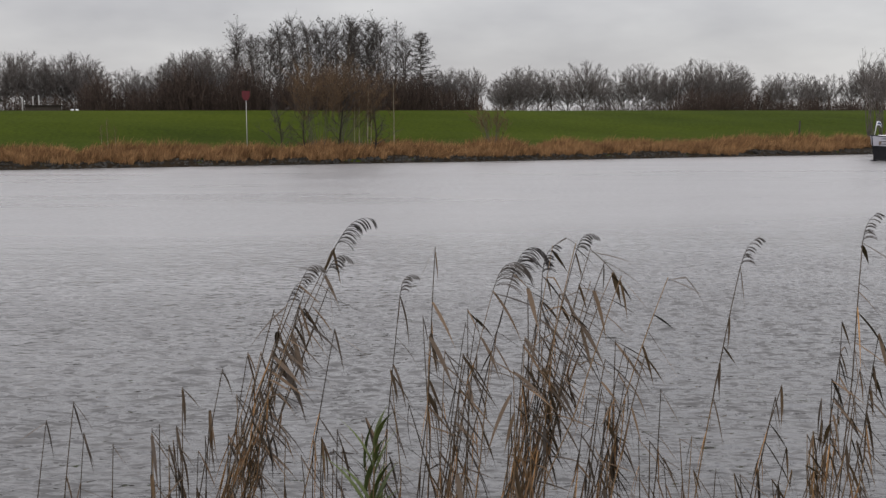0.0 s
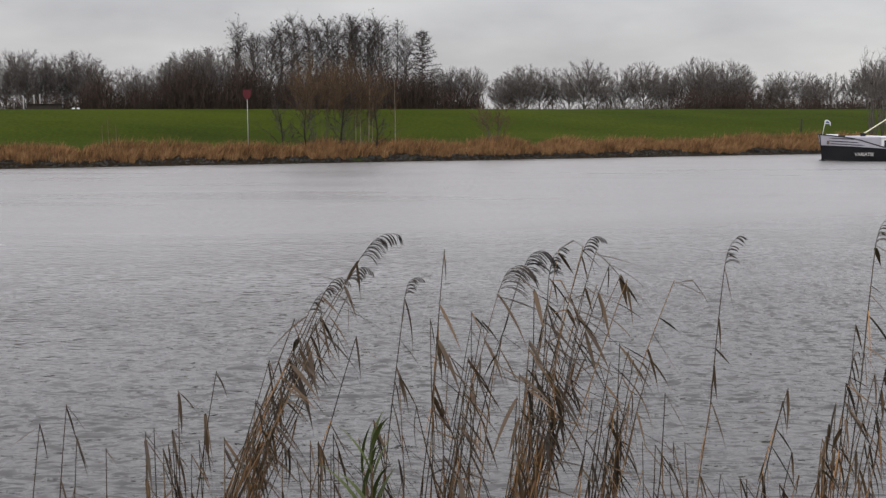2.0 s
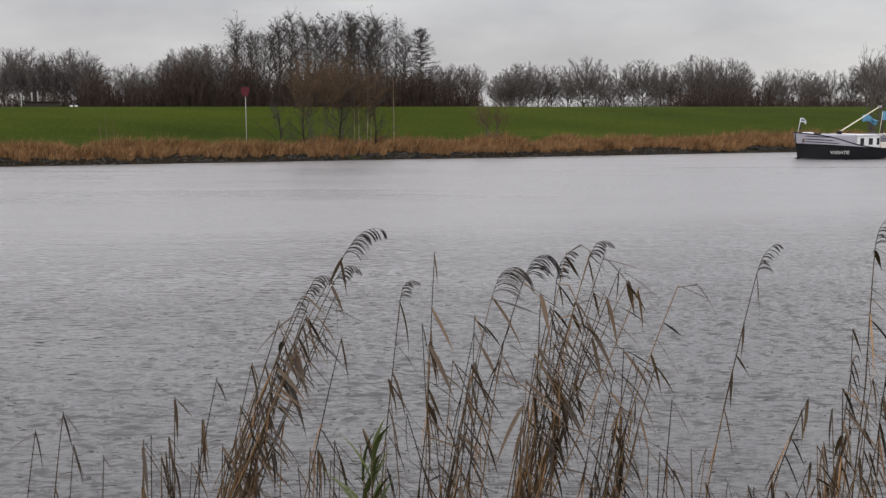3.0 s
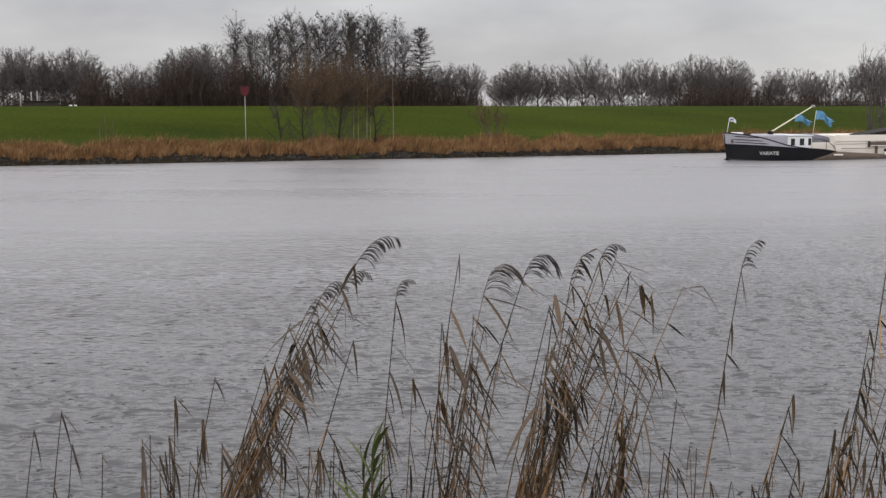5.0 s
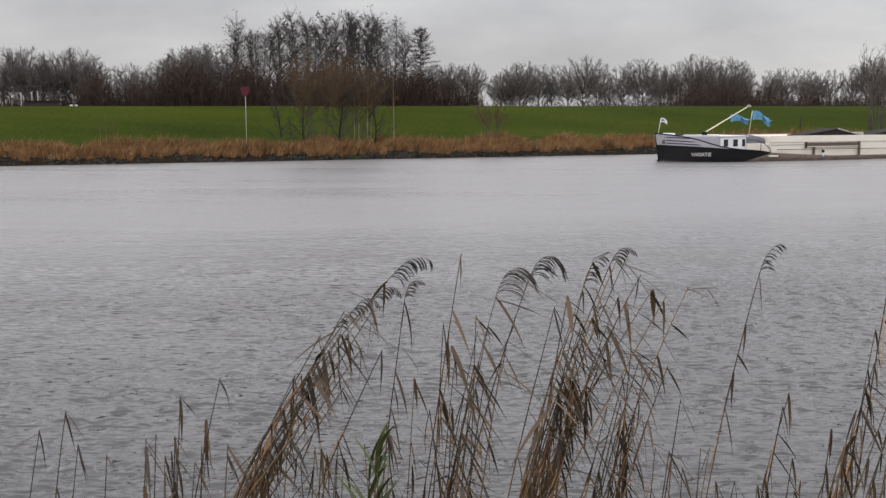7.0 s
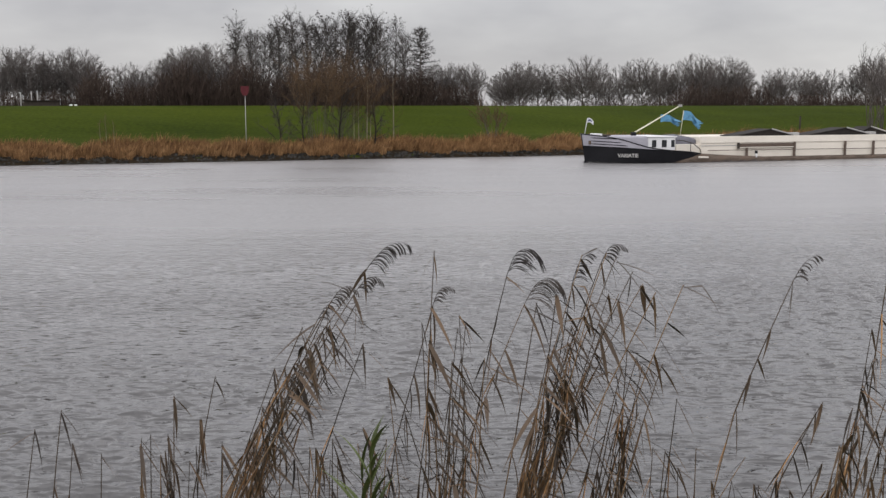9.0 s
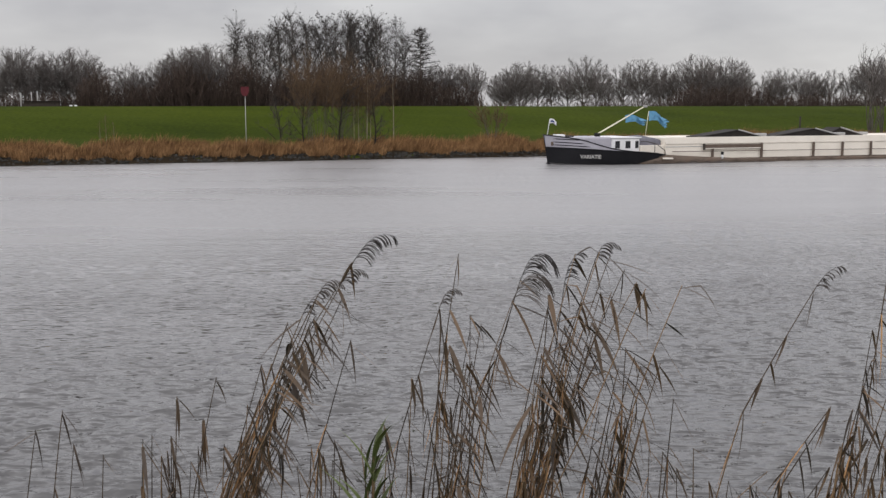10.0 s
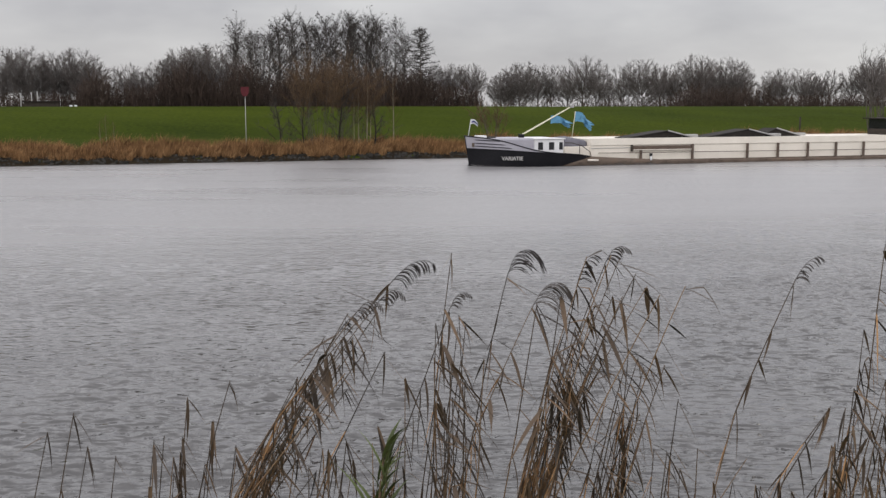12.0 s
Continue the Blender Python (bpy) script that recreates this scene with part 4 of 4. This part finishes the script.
    # wheelhouse far aft
    house = block("wheelhouse", DARK_WOOD, ship, 39.2, 42.8, -1.75, 1.75, 0.7, 2.5, "dark brown wheelhouse with a dark roof", 0.05)
    block("wheelhouse_roof", TARP, house, 38.8, 43.2, -2.0, 2.0, 3.36, 3.46, "", 0.04)
    for k in range(6):
        x = 39.22 + 0.68 * k
        block("window_post", DARK_WOOD, house, x, x + 0.12, -1.75, -1.66, 2.5, 3.36, "", 0.01)
    block("wheelhouse_window", WINDOW_GLASS, house, 39.26, 42.74, -1.7, 1.7, 2.5, 3.36, "dark wheelhouse glazing", 0.02)
    # water thrown up at the stem and washing along the side
    rng = random.Random(8)
    V, F = [], []
    for side in (-1, 1):
        k0 = len(V)
        for i in range(81):
            x = 0.04 + 19.0 * (i / 80) ** 1.3
            lump = 0.5 + 0.9 * noise.noise((x * 1.1, side, 3.0))
            h = 0.14 * math.exp(-x / 1.2) + 0.2 * math.exp(-((x - 12.5) / 3.2) ** 2) * max(0.15, lump) + 0.015 + 0.02 * rng.random()
            y = flare(x, 0.05)
            V += [(x, side * (y - 0.05), h), (x, side * (y + 0.14 + 0.01 * x), h * 0.75), (x, side * (y + 0.5 + 0.03 * x), -0.03)]
        for i in range(80):
            a = k0 + 3 * i
            for j in (0, 1):
                F.append((a + j, a + 3 + j, a + 4 + j, a + 1 + j))
    as_part("bow_wave", mesh("bow_wave", V, F, WATER, True), ship, "low bow wave")
    return ship, flags


BARGE, FLAGS = build_barge()


# ---- reeds on the near bank ----
# How far the tips swing in the wind, in centimetres, at these seconds.
BEATS = [0, 0.5, 1, 1.5, 2, 2.5, 3, 5, 5.5, 6, 6.5, 7, 9, 9.5, 10, 10.5, 11, 11.5, 12]
GUST_A = [-13.1, -11.0, -2.8, -1.8, 0.4, 1.1, -6.4, 1.1, 0.0, 3.5, 11.0, 19.5, 7.8, -3.5, -1.1, 7.8, 24.1, 32.7, 22.0]
GUST_S = [-1.4, -3.2, -0.7, -3.5, -14.6, -8.2, 2.5, -6.7, 0.0, 10.3, 14.6, 5.3, 27.3, 39.8, 43.0, 19.2, 11.4, 25.6, 28.4]
GUST_F = [-18.1, -14.9, -13.1, -13.5, -13.1, -14.6, -18.5, -3.5, 0.0, -2.1, -4.3, -3.2, -18.8, -12.8, -4.3, -11.4, -15.3, -13.1, -8.9]
GUST_E = [-17.4, -19.2, -16.3, -16.3, -15.6, -13.8, -11.4, -3.2, 0.0, 2.5, 2.1, 3.5, -2.5, -5.7, -7.1, -8.9, -10.6, -5.3, 0.0]
GUST_D = [-8.9, -8.9, -7.8, -7.1, -6.4, -4.3, -4.3, -4.6, 0.0, -1.8, -3.2, -2.1, -14.9, -13.5, -6.4, -5.3, -13.8, -17.4, -14.9]
GUST_T = [7.8, 6.4, 6.7, 7.5, 8.2, 8.9, 17.4, 8.9, 0.0, 6.7, 6.0, 5.0, 26.6, 28.4, 32.7, 32.7, 35.5, 34.8, 31.9]
GUST_G = [-2.8, -2.8, -1.8, -1.4, -5.0, -5.0, -2.1, -2.1, 0.0, 1.8, 1.8, 0.7, -2.8, -2.8, -1.4, -2.8, 1.4, 4.3, 6.4]
GUST_H = [round(0.4 * g, 2) for g in GUST_E]
GUST_Z = [-12, -9, -9, -10, -7, -6, -13, -2, 0, 2, 2, 2, 0, 3, 0, 0, 0, -3, -5]
GUST_C = [0, 0, 1, 2, 3, 1, -2, -7, 0, -4, -3, 2, 22, 26, 14, 10, 20, 28, 28]
GUST_M = [2, 2, 3, 4, 4, 4, 3, 0, 0, 2, 3.5, 5, 25, 28, 29, 32, 33, 35, 36]
SWAYING = []
REED_RNG = random.Random(77)


def leaf_mesh(rng, length, width, arch, twist, mat, kink=None):
    """A folded lance-shaped blade that leaves the stem along +x and droops; kink: where it is broken, and how far down it then hangs."""
    V, F = [], []
    n = 9
    a = radians(arch[0])
    x = z = 0.0
    for i in range(n + 1):
        t = i / n
        w = width * (0.3 + 0.7 * math.sin(math.pi * min(1, t * 1.05 + 0.1)) ** 0.8) * (1 - t ** 2.2) * 1.12 + 0.0004
        roll = twist * t
        cy, cz = math.cos(roll) * w, math.sin(roll) * w
        V += [(x, -cy, z - cz + 0.25 * w), (x, 0, z), (x, cy, z + cz + 0.25 * w)]
        a += radians((arch[1] - arch[0]) / n)
        if kink and i == int(kink[0] * n):
            a = radians(kink[1])
        x += math.cos(a) * length / n
        z += math.sin(a) * length / n
    for i in range(n):
        k = 3 * i
        F += [(k, k + 3, k + 4, k + 1), (k + 1, k + 4, k + 5, k + 2)]
    return mesh("leaf", V, F, mat, True)


def plume_mesh(rng, size, clusters, curl, hang=0.46):
    """A one-sided plume: the axis runs on along the stem and nods at its end, bunches of strands hang below it."""
    V, F = [], []
    axis = []
    n = 14
    for i in range(n + 1):
        t = i / n
        a = radians(50 - 10 * t - curl * max(0.0, (t - 0.3) / 0.7) ** 1.4)
        axis.append(axis[-1] + Vector((math.cos(a), 0, math.sin(a))) * size / n if axis else Vector((0, 0, 0)))
    tube(V, F, axis, [0.0026 * (1 - 0.7 * i / n) for i in range(n + 1)], 4)
    for c in range(clusters):
        t = 0.06 + 0.92 * (c + rng.uniform(-0.2, 0.2)) / clusters
        t = min(0.99, max(0.02, t))
        i = min(int(t * n), n - 1)
        p = axis[i].lerp(axis[i + 1], t * n - i)
        way = (axis[i + 1] - axis[i]).normalized()
        reach = size * (hang - 0.24 * t) * rng.uniform(0.8, 1.15)
        lean = rng.gauss(0, 0.22)
        for _ in range(4):
            d = way + Vector((rng.gauss(0, 0.12), lean + rng.gauss(0, 0.12), rng.gauss(-0.05, 0.12)))
            pts = [p]
            for _ in range(5):
                d = (d.normalized() + Vector((0.0, 0, -0.5))).normalized()
                pts.append(pts[-1] + d * reach * rng.uniform(0.85, 1.1) / 5)
            tube(V, F, pts, [0.0012, 0.0019, 0.0026, 0.0028, 0.0021, 0.0005], 3)
    return mesh("plume", V, F, PLUME)


def leaf_set():
    rng = random.Random(3)
    out = []
    for _ in range(14):
        a0 = rng.uniform(-62, -20)
        out.append(leaf_mesh(rng, rng.uniform(0.24, 0.42), rng.uniform(0.0065, 0.0155), (a0, a0 - rng.uniform(0, 24)), rng.uniform(-1.6, 1.6), LEAF))
    for _ in range(2):
        a0 = rng.uniform(20, 50)
        out.append(leaf_mesh(rng, rng.uniform(0.24, 0.34), rng.uniform(0.004, 0.010), (a0, a0 - rng.uniform(10, 35)), rng.uniform(-1.6, 1.6), LEAF, (rng.uniform(0.2, 0.5), rng.uniform(-80, -45))))
    steep = []
    for _ in range(10):
        a0 = rng.uniform(-74, -42)
        steep.append(leaf_mesh(rng, rng.uniform(0.2, 0.36), rng.uniform(0.0045, 0.011), (a0, a0 - rng.uniform(0, 16)), rng.uniform(-1.8, 1.8), LEAF))
    hang = []
    for _ in range(8):
        hang.append(leaf_mesh(rng, rng.uniform(0.2, 0.38), rng.uniform(0.005, 0.013), (rng.uniform(-80, -58), rng.uniform(-98, -84)), rng.uniform(-1.8, 1.8), LEAF))
    straw = []
    for _ in range(14):
        straw.append(leaf_mesh(rng, rng.uniform(0.3, 0.62), rng.uniform(0.0025, 0.006), (rng.uniform(-84, -70), rng.uniform(-100, -84)), rng.uniform(-2.5, 2.5), STRAW))
    green = []
    for _ in range(6):
        green.append(leaf_mesh(rng, rng.uniform(0.25, 0.42), rng.uniform(0.011, 0.018), (rng.uniform(68, 86), rng.uniform(20, 60)), rng.uniform(-0.9, 0.9), GREEN_LEAF))
    return out, steep, hang, straw, green


LEAVES, STEEP, HANGING, STRAWS, GREENS = leaf_set()
PLUMES = [plume_mesh(random.Random(50 + k), 0.36, 11, c, h) for k, (c, h) in enumerate(((75, 0.46), (120, 0.6), (150, 0.58), (135, 0.62)))]
THIN_PLUMES = [plume_mesh(random.Random(60 + k), 0.24, 8, c) for k, c in enumerate((45, 100, 125))]


def reed(x, y, tip_x, tip_z, bend, leaves, gust, plume, green=False, straw=None):
    """One reed: rooted on the bank, its upper stem swinging on the lower one."""
    rng = REED_RNG
    n = -SU * x + CU * y
    foot_z = ground_z(CU * x + SU * y, n)
    see_z = 4.5 - 0.386 * y
    k = (see_z - foot_z) / (tip_z - foot_z)
    reach = (tip_x - x) / max(0.45, 1 - max(0.02, k) ** bend)
    foot = Vector((tip_x - reach, y, foot_z - 0.05))
    h = tip_z - foot.z
    side = rng.uniform(-0.12, 0.12)

    def along(t):
        return Vector((reach * t ** bend, side * t, h * t + 0.012 * math.sin(9 * t + x * 7)))
    word = "green-leaved reed still growing" if green else ("withered reed with a nodding plume" if plume else "withered reed with drooping brown leaves")
    ob = thing("reed", word + " on the near bank", "reed", Matrix.Translation(foot), "near reeds")
    joint_t = 0.6
    r = rng.uniform(0.0042, 0.0058)
    joint = along(joint_t)
    v, f = [], []
    pts = [along(joint_t * i / 7) for i in range(8)]
    tube(v, f, pts, [r * (1 - 0.2 * i / 7) for i in range(8)], 5)
    as_part("stem", mesh("stem", v, f, STEM, True), ob)
    v, f = [], []
    pts = [along(joint_t + (1 - joint_t) * i / 7) - joint for i in range(8)]
    tube(v, f, pts, [r * (0.85 - 0.3 * i / 7) for i in range(8)], 5)
    upper = as_part("upper_stem", mesh("upper_stem", v, f, STEM, True), ob, m=Matrix.Translation(joint))
    for i in range(leaves + 1):
        t = 0.995 - 0.48 * (0.02 * i if i < 2 else (i + rng.random() * 0.9) / (leaves + 1)) ** 1.1
        p = along(t)
        down = rng.random() < (0.45 if t < 0.72 else 0.16)
        me = rng.choice(GREENS if green else (HANGING if down else (STEEP if leaves < 7 else LEAVES)))
        yaw = rng.gauss(0, 34) if rng.random() < 0.93 else 180 + rng.gauss(0, 35)
        size = rng.uniform(0.8, 1.25)
        m = pose(0, 0, 0, 0, rng.gauss(0, 10), yaw) @ Matrix.Scale(size, 4)
        if t < joint_t:
            as_part("leaf", me, ob, m=Matrix.Translation(p) @ m)
        else:
            as_part("leaf", me, upper, m=Matrix.Translation(p - joint) @ m)
    for _ in range((leaves + 1) // 2 if straw is None else straw):
        if green:
            break
        t = rng.uniform(0.42, 0.84)
        p = along(t)
        d = along(t + 0.02) - p
        m = pose(0, 0, 0, 0, 0.8 * math.degrees(math.atan2(d.x, d.z)) + rng.gauss(0, 4), 0) @ pose(0, 0, 0, 0, 0, rng.uniform(0, 360)) @ Matrix.Scale(rng.uniform(0.7, 1.15), 4)
        me = rng.choice(STRAWS)
        if t < joint_t:
            as_part("dead_leaf", me, ob, m=Matrix.Translation(p) @ m)
        else:
            as_part("dead_leaf", me, upper, m=Matrix.Translation(p - joint) @ m)
    if plume:
        me = (THIN_PLUMES[0] if gust is GUST_S else rng.choice(THIN_PLUMES)) if plume == 1 else (PLUMES[0] if gust is GUST_A else rng.choice(PLUMES[1:]))
        d = along(1.0) - along(0.93)
        pitch = math.degrees(math.atan2(d.z, d.x))
        as_part("plume", me, upper, "dark feathery seed plume", Matrix.Translation(along(1.0) - joint) @ pose(0, 0, 0, 0, 50 - pitch + 4, rng.gauss(0, 12)))
    SWAYING.append((ob, upper, foot, joint, h, gust, rng.uniform(0.85, 1.12), rng.uniform(-1, 1)))


reed(-1.43, 6.5, -0.56, 3.53, 1.50, 13, GUST_A, 2)
reed(-1.34, 6.5, -0.63, 3.38, 1.50, 13, GUST_A, 1)
reed(-1.39, 6.4, -0.77, 3.34, 1.50, 14, GUST_A, 1)
reed(-1.32, 6.6, -0.81, 3.25, 1.40, 14, GUST_A, 0)
reed(-1.42, 6.7, -0.92, 3.13, 1.40, 11, GUST_A, 1)
reed(-1.21, 6.3, -0.92, 3.07, 1.30, 10, GUST_A, 0)
reed(-1.37, 6.4, -1.08, 2.87, 1.30, 6, GUST_A, 0)
reed(-1.48, 6.6, -1.15, 2.67, 1.20, 6, GUST_A, 0)
reed(-1.26, 6.5, -1.14, 2.64, 1.20, 6, GUST_A, 0)
reed(-1.26, 6.2, -1.19, 2.67, 1.10, 6, GUST_A, 0)
reed(-2.90, 6.8, -2.77, 2.29, 1.20, 1, GUST_G, 0)
reed(-2.65, 6.8, -2.51, 2.49, 1.20, 4, GUST_G, 0)
reed(-2.43, 6.5, -2.33, 2.38, 1.20, 4, GUST_G, 0)
reed(-2.28, 6.6, -2.23, 2.22, 1.10, 4, GUST_G, 0)
reed(-1.95, 6.4, -1.91, 2.37, 1.10, 4, GUST_G, 0)
reed(-1.83, 6.2, -1.81, 2.45, 1.20, 6, GUST_G, 0)
reed(-1.82, 6.4, -1.79, 2.27, 1.10, 6, GUST_G, 0)
reed(-1.75, 6.5, -1.70, 2.65, 1.00, 4, GUST_G, 0)
reed(-1.63, 6.3, -1.58, 2.27, 1.10, 6, GUST_G, 0)
reed(-1.65, 6.6, -1.45, 2.76, 1.10, 4, GUST_G, 0)
reed(-1.64, 6.7, -1.56, 2.47, 1.10, 3, GUST_G, 0)
reed(-1.42, 6.3, -1.38, 2.31, 1.10, 5, GUST_G, 0)
reed(-1.05, 6.4, -1.00, 2.34, 1.10, 5, GUST_G, 0)
reed(-0.90, 6.5, -0.93, 2.18, 1.20, 3, GUST_G, 0)
reed(-0.93, 6.8, -0.61, 2.94, 1.10, 5, GUST_A, 0)
reed(-0.81, 6.4, -0.76, 2.28, 1.10, 4, GUST_G, 0)
reed(-0.75, 6.6, -0.71, 2.22, 1.10, 4, GUST_G, 0)
reed(-0.47, 6.5, -0.52, 2.34, 1.10, 4, GUST_G, 0)
reed(-0.44, 6.9, -0.32, 3.20, 1.30, 7, GUST_M, 1)
reed(-0.30, 6.4, -0.33, 2.52, 1.20, 5, GUST_F, 0)
reed(-0.23, 6.6, -0.15, 2.74, 1.10, 5, GUST_F, 0)
reed(-0.13, 6.6, 0.15, 3.56, 1.25, 8, GUST_F, 0)
reed(-0.06, 6.5, 0.03, 3.13, 1.20, 7, GUST_F, 0)
reed(-0.09, 6.4, 0.08, 2.98, 1.30, 7, GUST_F, 0)
reed(0.00, 6.3, -0.05, 2.64, 1.20, 6, GUST_F, 0)
reed(0.02, 6.5, 0.32, 3.31, 1.30, 9, GUST_C, 2)
reed(0.13, 6.6, 0.57, 3.37, 1.35, 9, GUST_D, 2)
reed(0.06, 6.3, 0.22, 2.90, 1.20, 9, GUST_D, 0)
reed(0.11, 6.2, 0.18, 2.74, 1.10, 7, GUST_D, 0)
reed(0.18, 6.7, 0.24, 3.13, 1.10, 6, GUST_D, 0)
reed(0.44, 6.8, 0.75, 3.19, 1.30, 4, GUST_D, 0)
reed(-0.01, 6.4, 0.10, 2.91, 1.10, 6, GUST_D, 0)
reed(0.48, 6.5, 0.90, 3.57, 1.50, 10, GUST_E, 0)
reed(0.54, 6.6, 1.05, 3.49, 1.50, 10, GUST_E, 1)
reed(0.58, 6.4, 1.10, 3.55, 1.60, 10, GUST_E, 0)
reed(0.61, 6.5, 0.84, 3.39, 1.40, 10, GUST_E, 1)
reed(0.63, 6.3, 0.92, 3.29, 1.50, 10, GUST_E, 0)
reed(0.70, 6.7, 1.09, 3.28, 1.50, 9, GUST_E, 0)
reed(0.58, 6.6, 0.75, 3.30, 1.20, 9, GUST_E, 0)
reed(0.49, 6.2, 0.69, 3.06, 1.20, 8, GUST_E, 0)
reed(0.71, 6.4, 0.80, 3.02, 1.20, 8, GUST_E, 0)
reed(0.50, 6.1, 0.63, 2.84, 1.10, 8, GUST_E, 0)
reed(0.61, 6.3, 0.67, 2.75, 1.10, 8, GUST_E, 0)
reed(0.46, 6.2, 0.61, 2.67, 1.10, 7, GUST_E, 0)
reed(0.63, 6.5, 1.20, 3.46, 1.70, 12, GUST_E, 0)
reed(0.66, 6.6, 1.30, 3.35, 1.80, 12, GUST_E, 0)
reed(0.56, 6.4, 1.05, 3.57, 1.60, 12, GUST_E, 0)
reed(0.94, 6.4, 1.13, 2.86, 1.20, 8, GUST_H, 0)
reed(1.01, 6.5, 1.25, 2.91, 1.20, 8, GUST_H, 0)
reed(1.04, 6.6, 1.54, 3.37, 1.30, 9, GUST_H, 0)
reed(1.16, 6.7, 1.22, 2.94, 1.10, 8, GUST_H, 0)
reed(0.89, 6.3, 1.01, 2.61, 1.10, 7, GUST_H, 0)
reed(1.16, 6.5, 1.21, 2.51, 1.10, 6, GUST_H, 0)
reed(1.45, 6.6, 1.52, 2.62, 1.10, 4, GUST_H, 0)
reed(1.38, 6.4, 1.42, 2.32, 1.10, 4, GUST_H, 0)
reed(1.69, 6.5, 1.92, 3.47, 1.45, 6, GUST_S, 1)
reed(1.68, 6.6, 1.71, 2.25, 1.00, 2, GUST_S, 0)
reed(1.70, 6.3, 1.68, 2.17, 1.00, 3, GUST_H, 0)
reed(1.85, 6.6, 1.90, 2.06, 1.00, 2, GUST_H, 0)
reed(2.03, 6.4, 2.06, 2.66, 1.10, 5, GUST_T, 0)
reed(2.07, 6.6, 2.17, 2.69, 1.20, 6, GUST_T, 0)
reed(2.12, 6.3, 2.12, 2.35, 1.10, 5, GUST_T, 0)
reed(2.26, 6.5, 2.30, 2.07, 1.00, 4, GUST_T, 0)
reed(2.50, 6.6, 2.52, 2.37, 1.10, 4, GUST_T, 0)
reed(2.52, 6.5, 2.72, 2.88, 1.20, 9, GUST_Z, 0)
reed(2.55, 6.4, 2.64, 2.72, 1.10, 8, GUST_Z, 0)
reed(2.71, 6.7, 2.86, 3.02, 1.30, 6, GUST_Z, 0)
reed(2.74, 6.5, 2.93, 3.03, 1.30, 8, GUST_Z, 0)
reed(2.71, 6.6, 2.87, 3.60, 1.25, 8, GUST_Z, 1)
reed(2.71, 6.3, 2.83, 2.72, 1.10, 7, GUST_Z, 0)
reed(2.79, 6.4, 2.82, 2.32, 1.00, 6, GUST_Z, 0)


def clump(x0, x1, y, count, low, high, lean, gust, leaves=5, green=False, straw=None):
    """More reeds crowded between the tall ones of a tuft."""
    for _ in range(count):
        x = REED_RNG.uniform(x0, x1)
        top = REED_RNG.uniform(low, high)
        reed(x, y + REED_RNG.uniform(-0.3, 0.3), x + lean * (top - 2.0) * REED_RNG.uniform(0.5, 1.3), top, 1.25, leaves, gust, 0, green, straw)


clump(-1.42, -1.2, 6.4, 12, 2.4, 3.3, 0.45, GUST_A, 3, straw=5)
clump(0.47, 0.64, 6.3, 8, 2.4, 3.0, 0.3, GUST_E, 1, straw=9)
clump(0.5, 0.7, 6.4, 4, 2.9, 3.45, 0.36, GUST_E, 4)
clump(0.0, 0.24, 6.4, 6, 2.3, 3.15, 0.22, GUST_D, 4)
clump(-0.2, 0.1, 6.5, 2, 2.2, 2.7, 0.1, GUST_F, 5)
clump(0.94, 1.14, 6.4, 8, 2.2, 3.0, 0.25, GUST_H, 4)
clump(2.4, 2.8, 6.4, 8, 2.2, 2.9, 0.25, GUST_Z, 4)
clump(-1.95, -1.72, 6.4, 5, 2.1, 2.45, 0.05, GUST_G, 5)
clump(-1.7, -0.3, 6.5, 9, 2.05, 2.4, 0.1, GUST_G, 4)
clump(1.2, 2.3, 6.5, 8, 2.0, 2.3, 0.05, GUST_H, 4)
clump(-0.6, -0.4, 6.1, 7, 2.15, 2.4, 0.1, GUST_G, 5, True)
build_riprap()


# ---- what moves ----
def motions():
    # the barge comes down the river along its line
    passage = [(0, 67.97), (1, 64.86), (2, 62.12), (3, 59.62), (4.8, 53.17), (5.5, 50.89), (6.5, 47.57), (7, 45.87), (9, 39.23), (10, 35.97), (11, 32.71), (12, 29.39)]
    rows = []
    for t, s in passage:
        p = at(s, 73.4)
        rows.append((t, pose(p.x, p.y, 0.0, 0, 0, 20.4)))
    walk(BARGE, rows)
    # the flags flap on their staffs
    for i, ob in enumerate(FLAGS):
        base = ob.matrix_basis.copy()
        w = 9.0 if i < 2 else 5.0
        walk(ob, [(0.2 * k, base @ pose(0, 0, 0, 0, 4 * math.sin(k * 2.1 + i), w * math.sin(k * 1.35 + i * 1.3))) for k in range(61)])
    # ripples run before the wind
    walk(WATER_SHEET, [(t, pose(0.45 * CU * t, 0.45 * SU * t, 0, 0, 0, 20.4)) for t in (0, 4, 8, 12)])
    # the reeds swing
    for ob, upper, foot, joint, h, gust, gain, phase in SWAYING:
        low, high = [], []
        for k, t in enumerate(BEATS):
            d = (gust[k] * gain + 0.5 * math.sin(2.3 * t + 3 * phase)) / 100
            a = math.degrees(0.55 * d / h)
            b = math.degrees(0.45 * d / (h * 0.4))
            low.append((t, Matrix.Translation(foot) @ pose(0, 0, 0, 0, a, 0)))
            high.append((t, Matrix.Translation(joint) @ pose(0, 0, 0, 0, b, 0)))
        walk(ob, low)
        walk(upper, high)


motions()
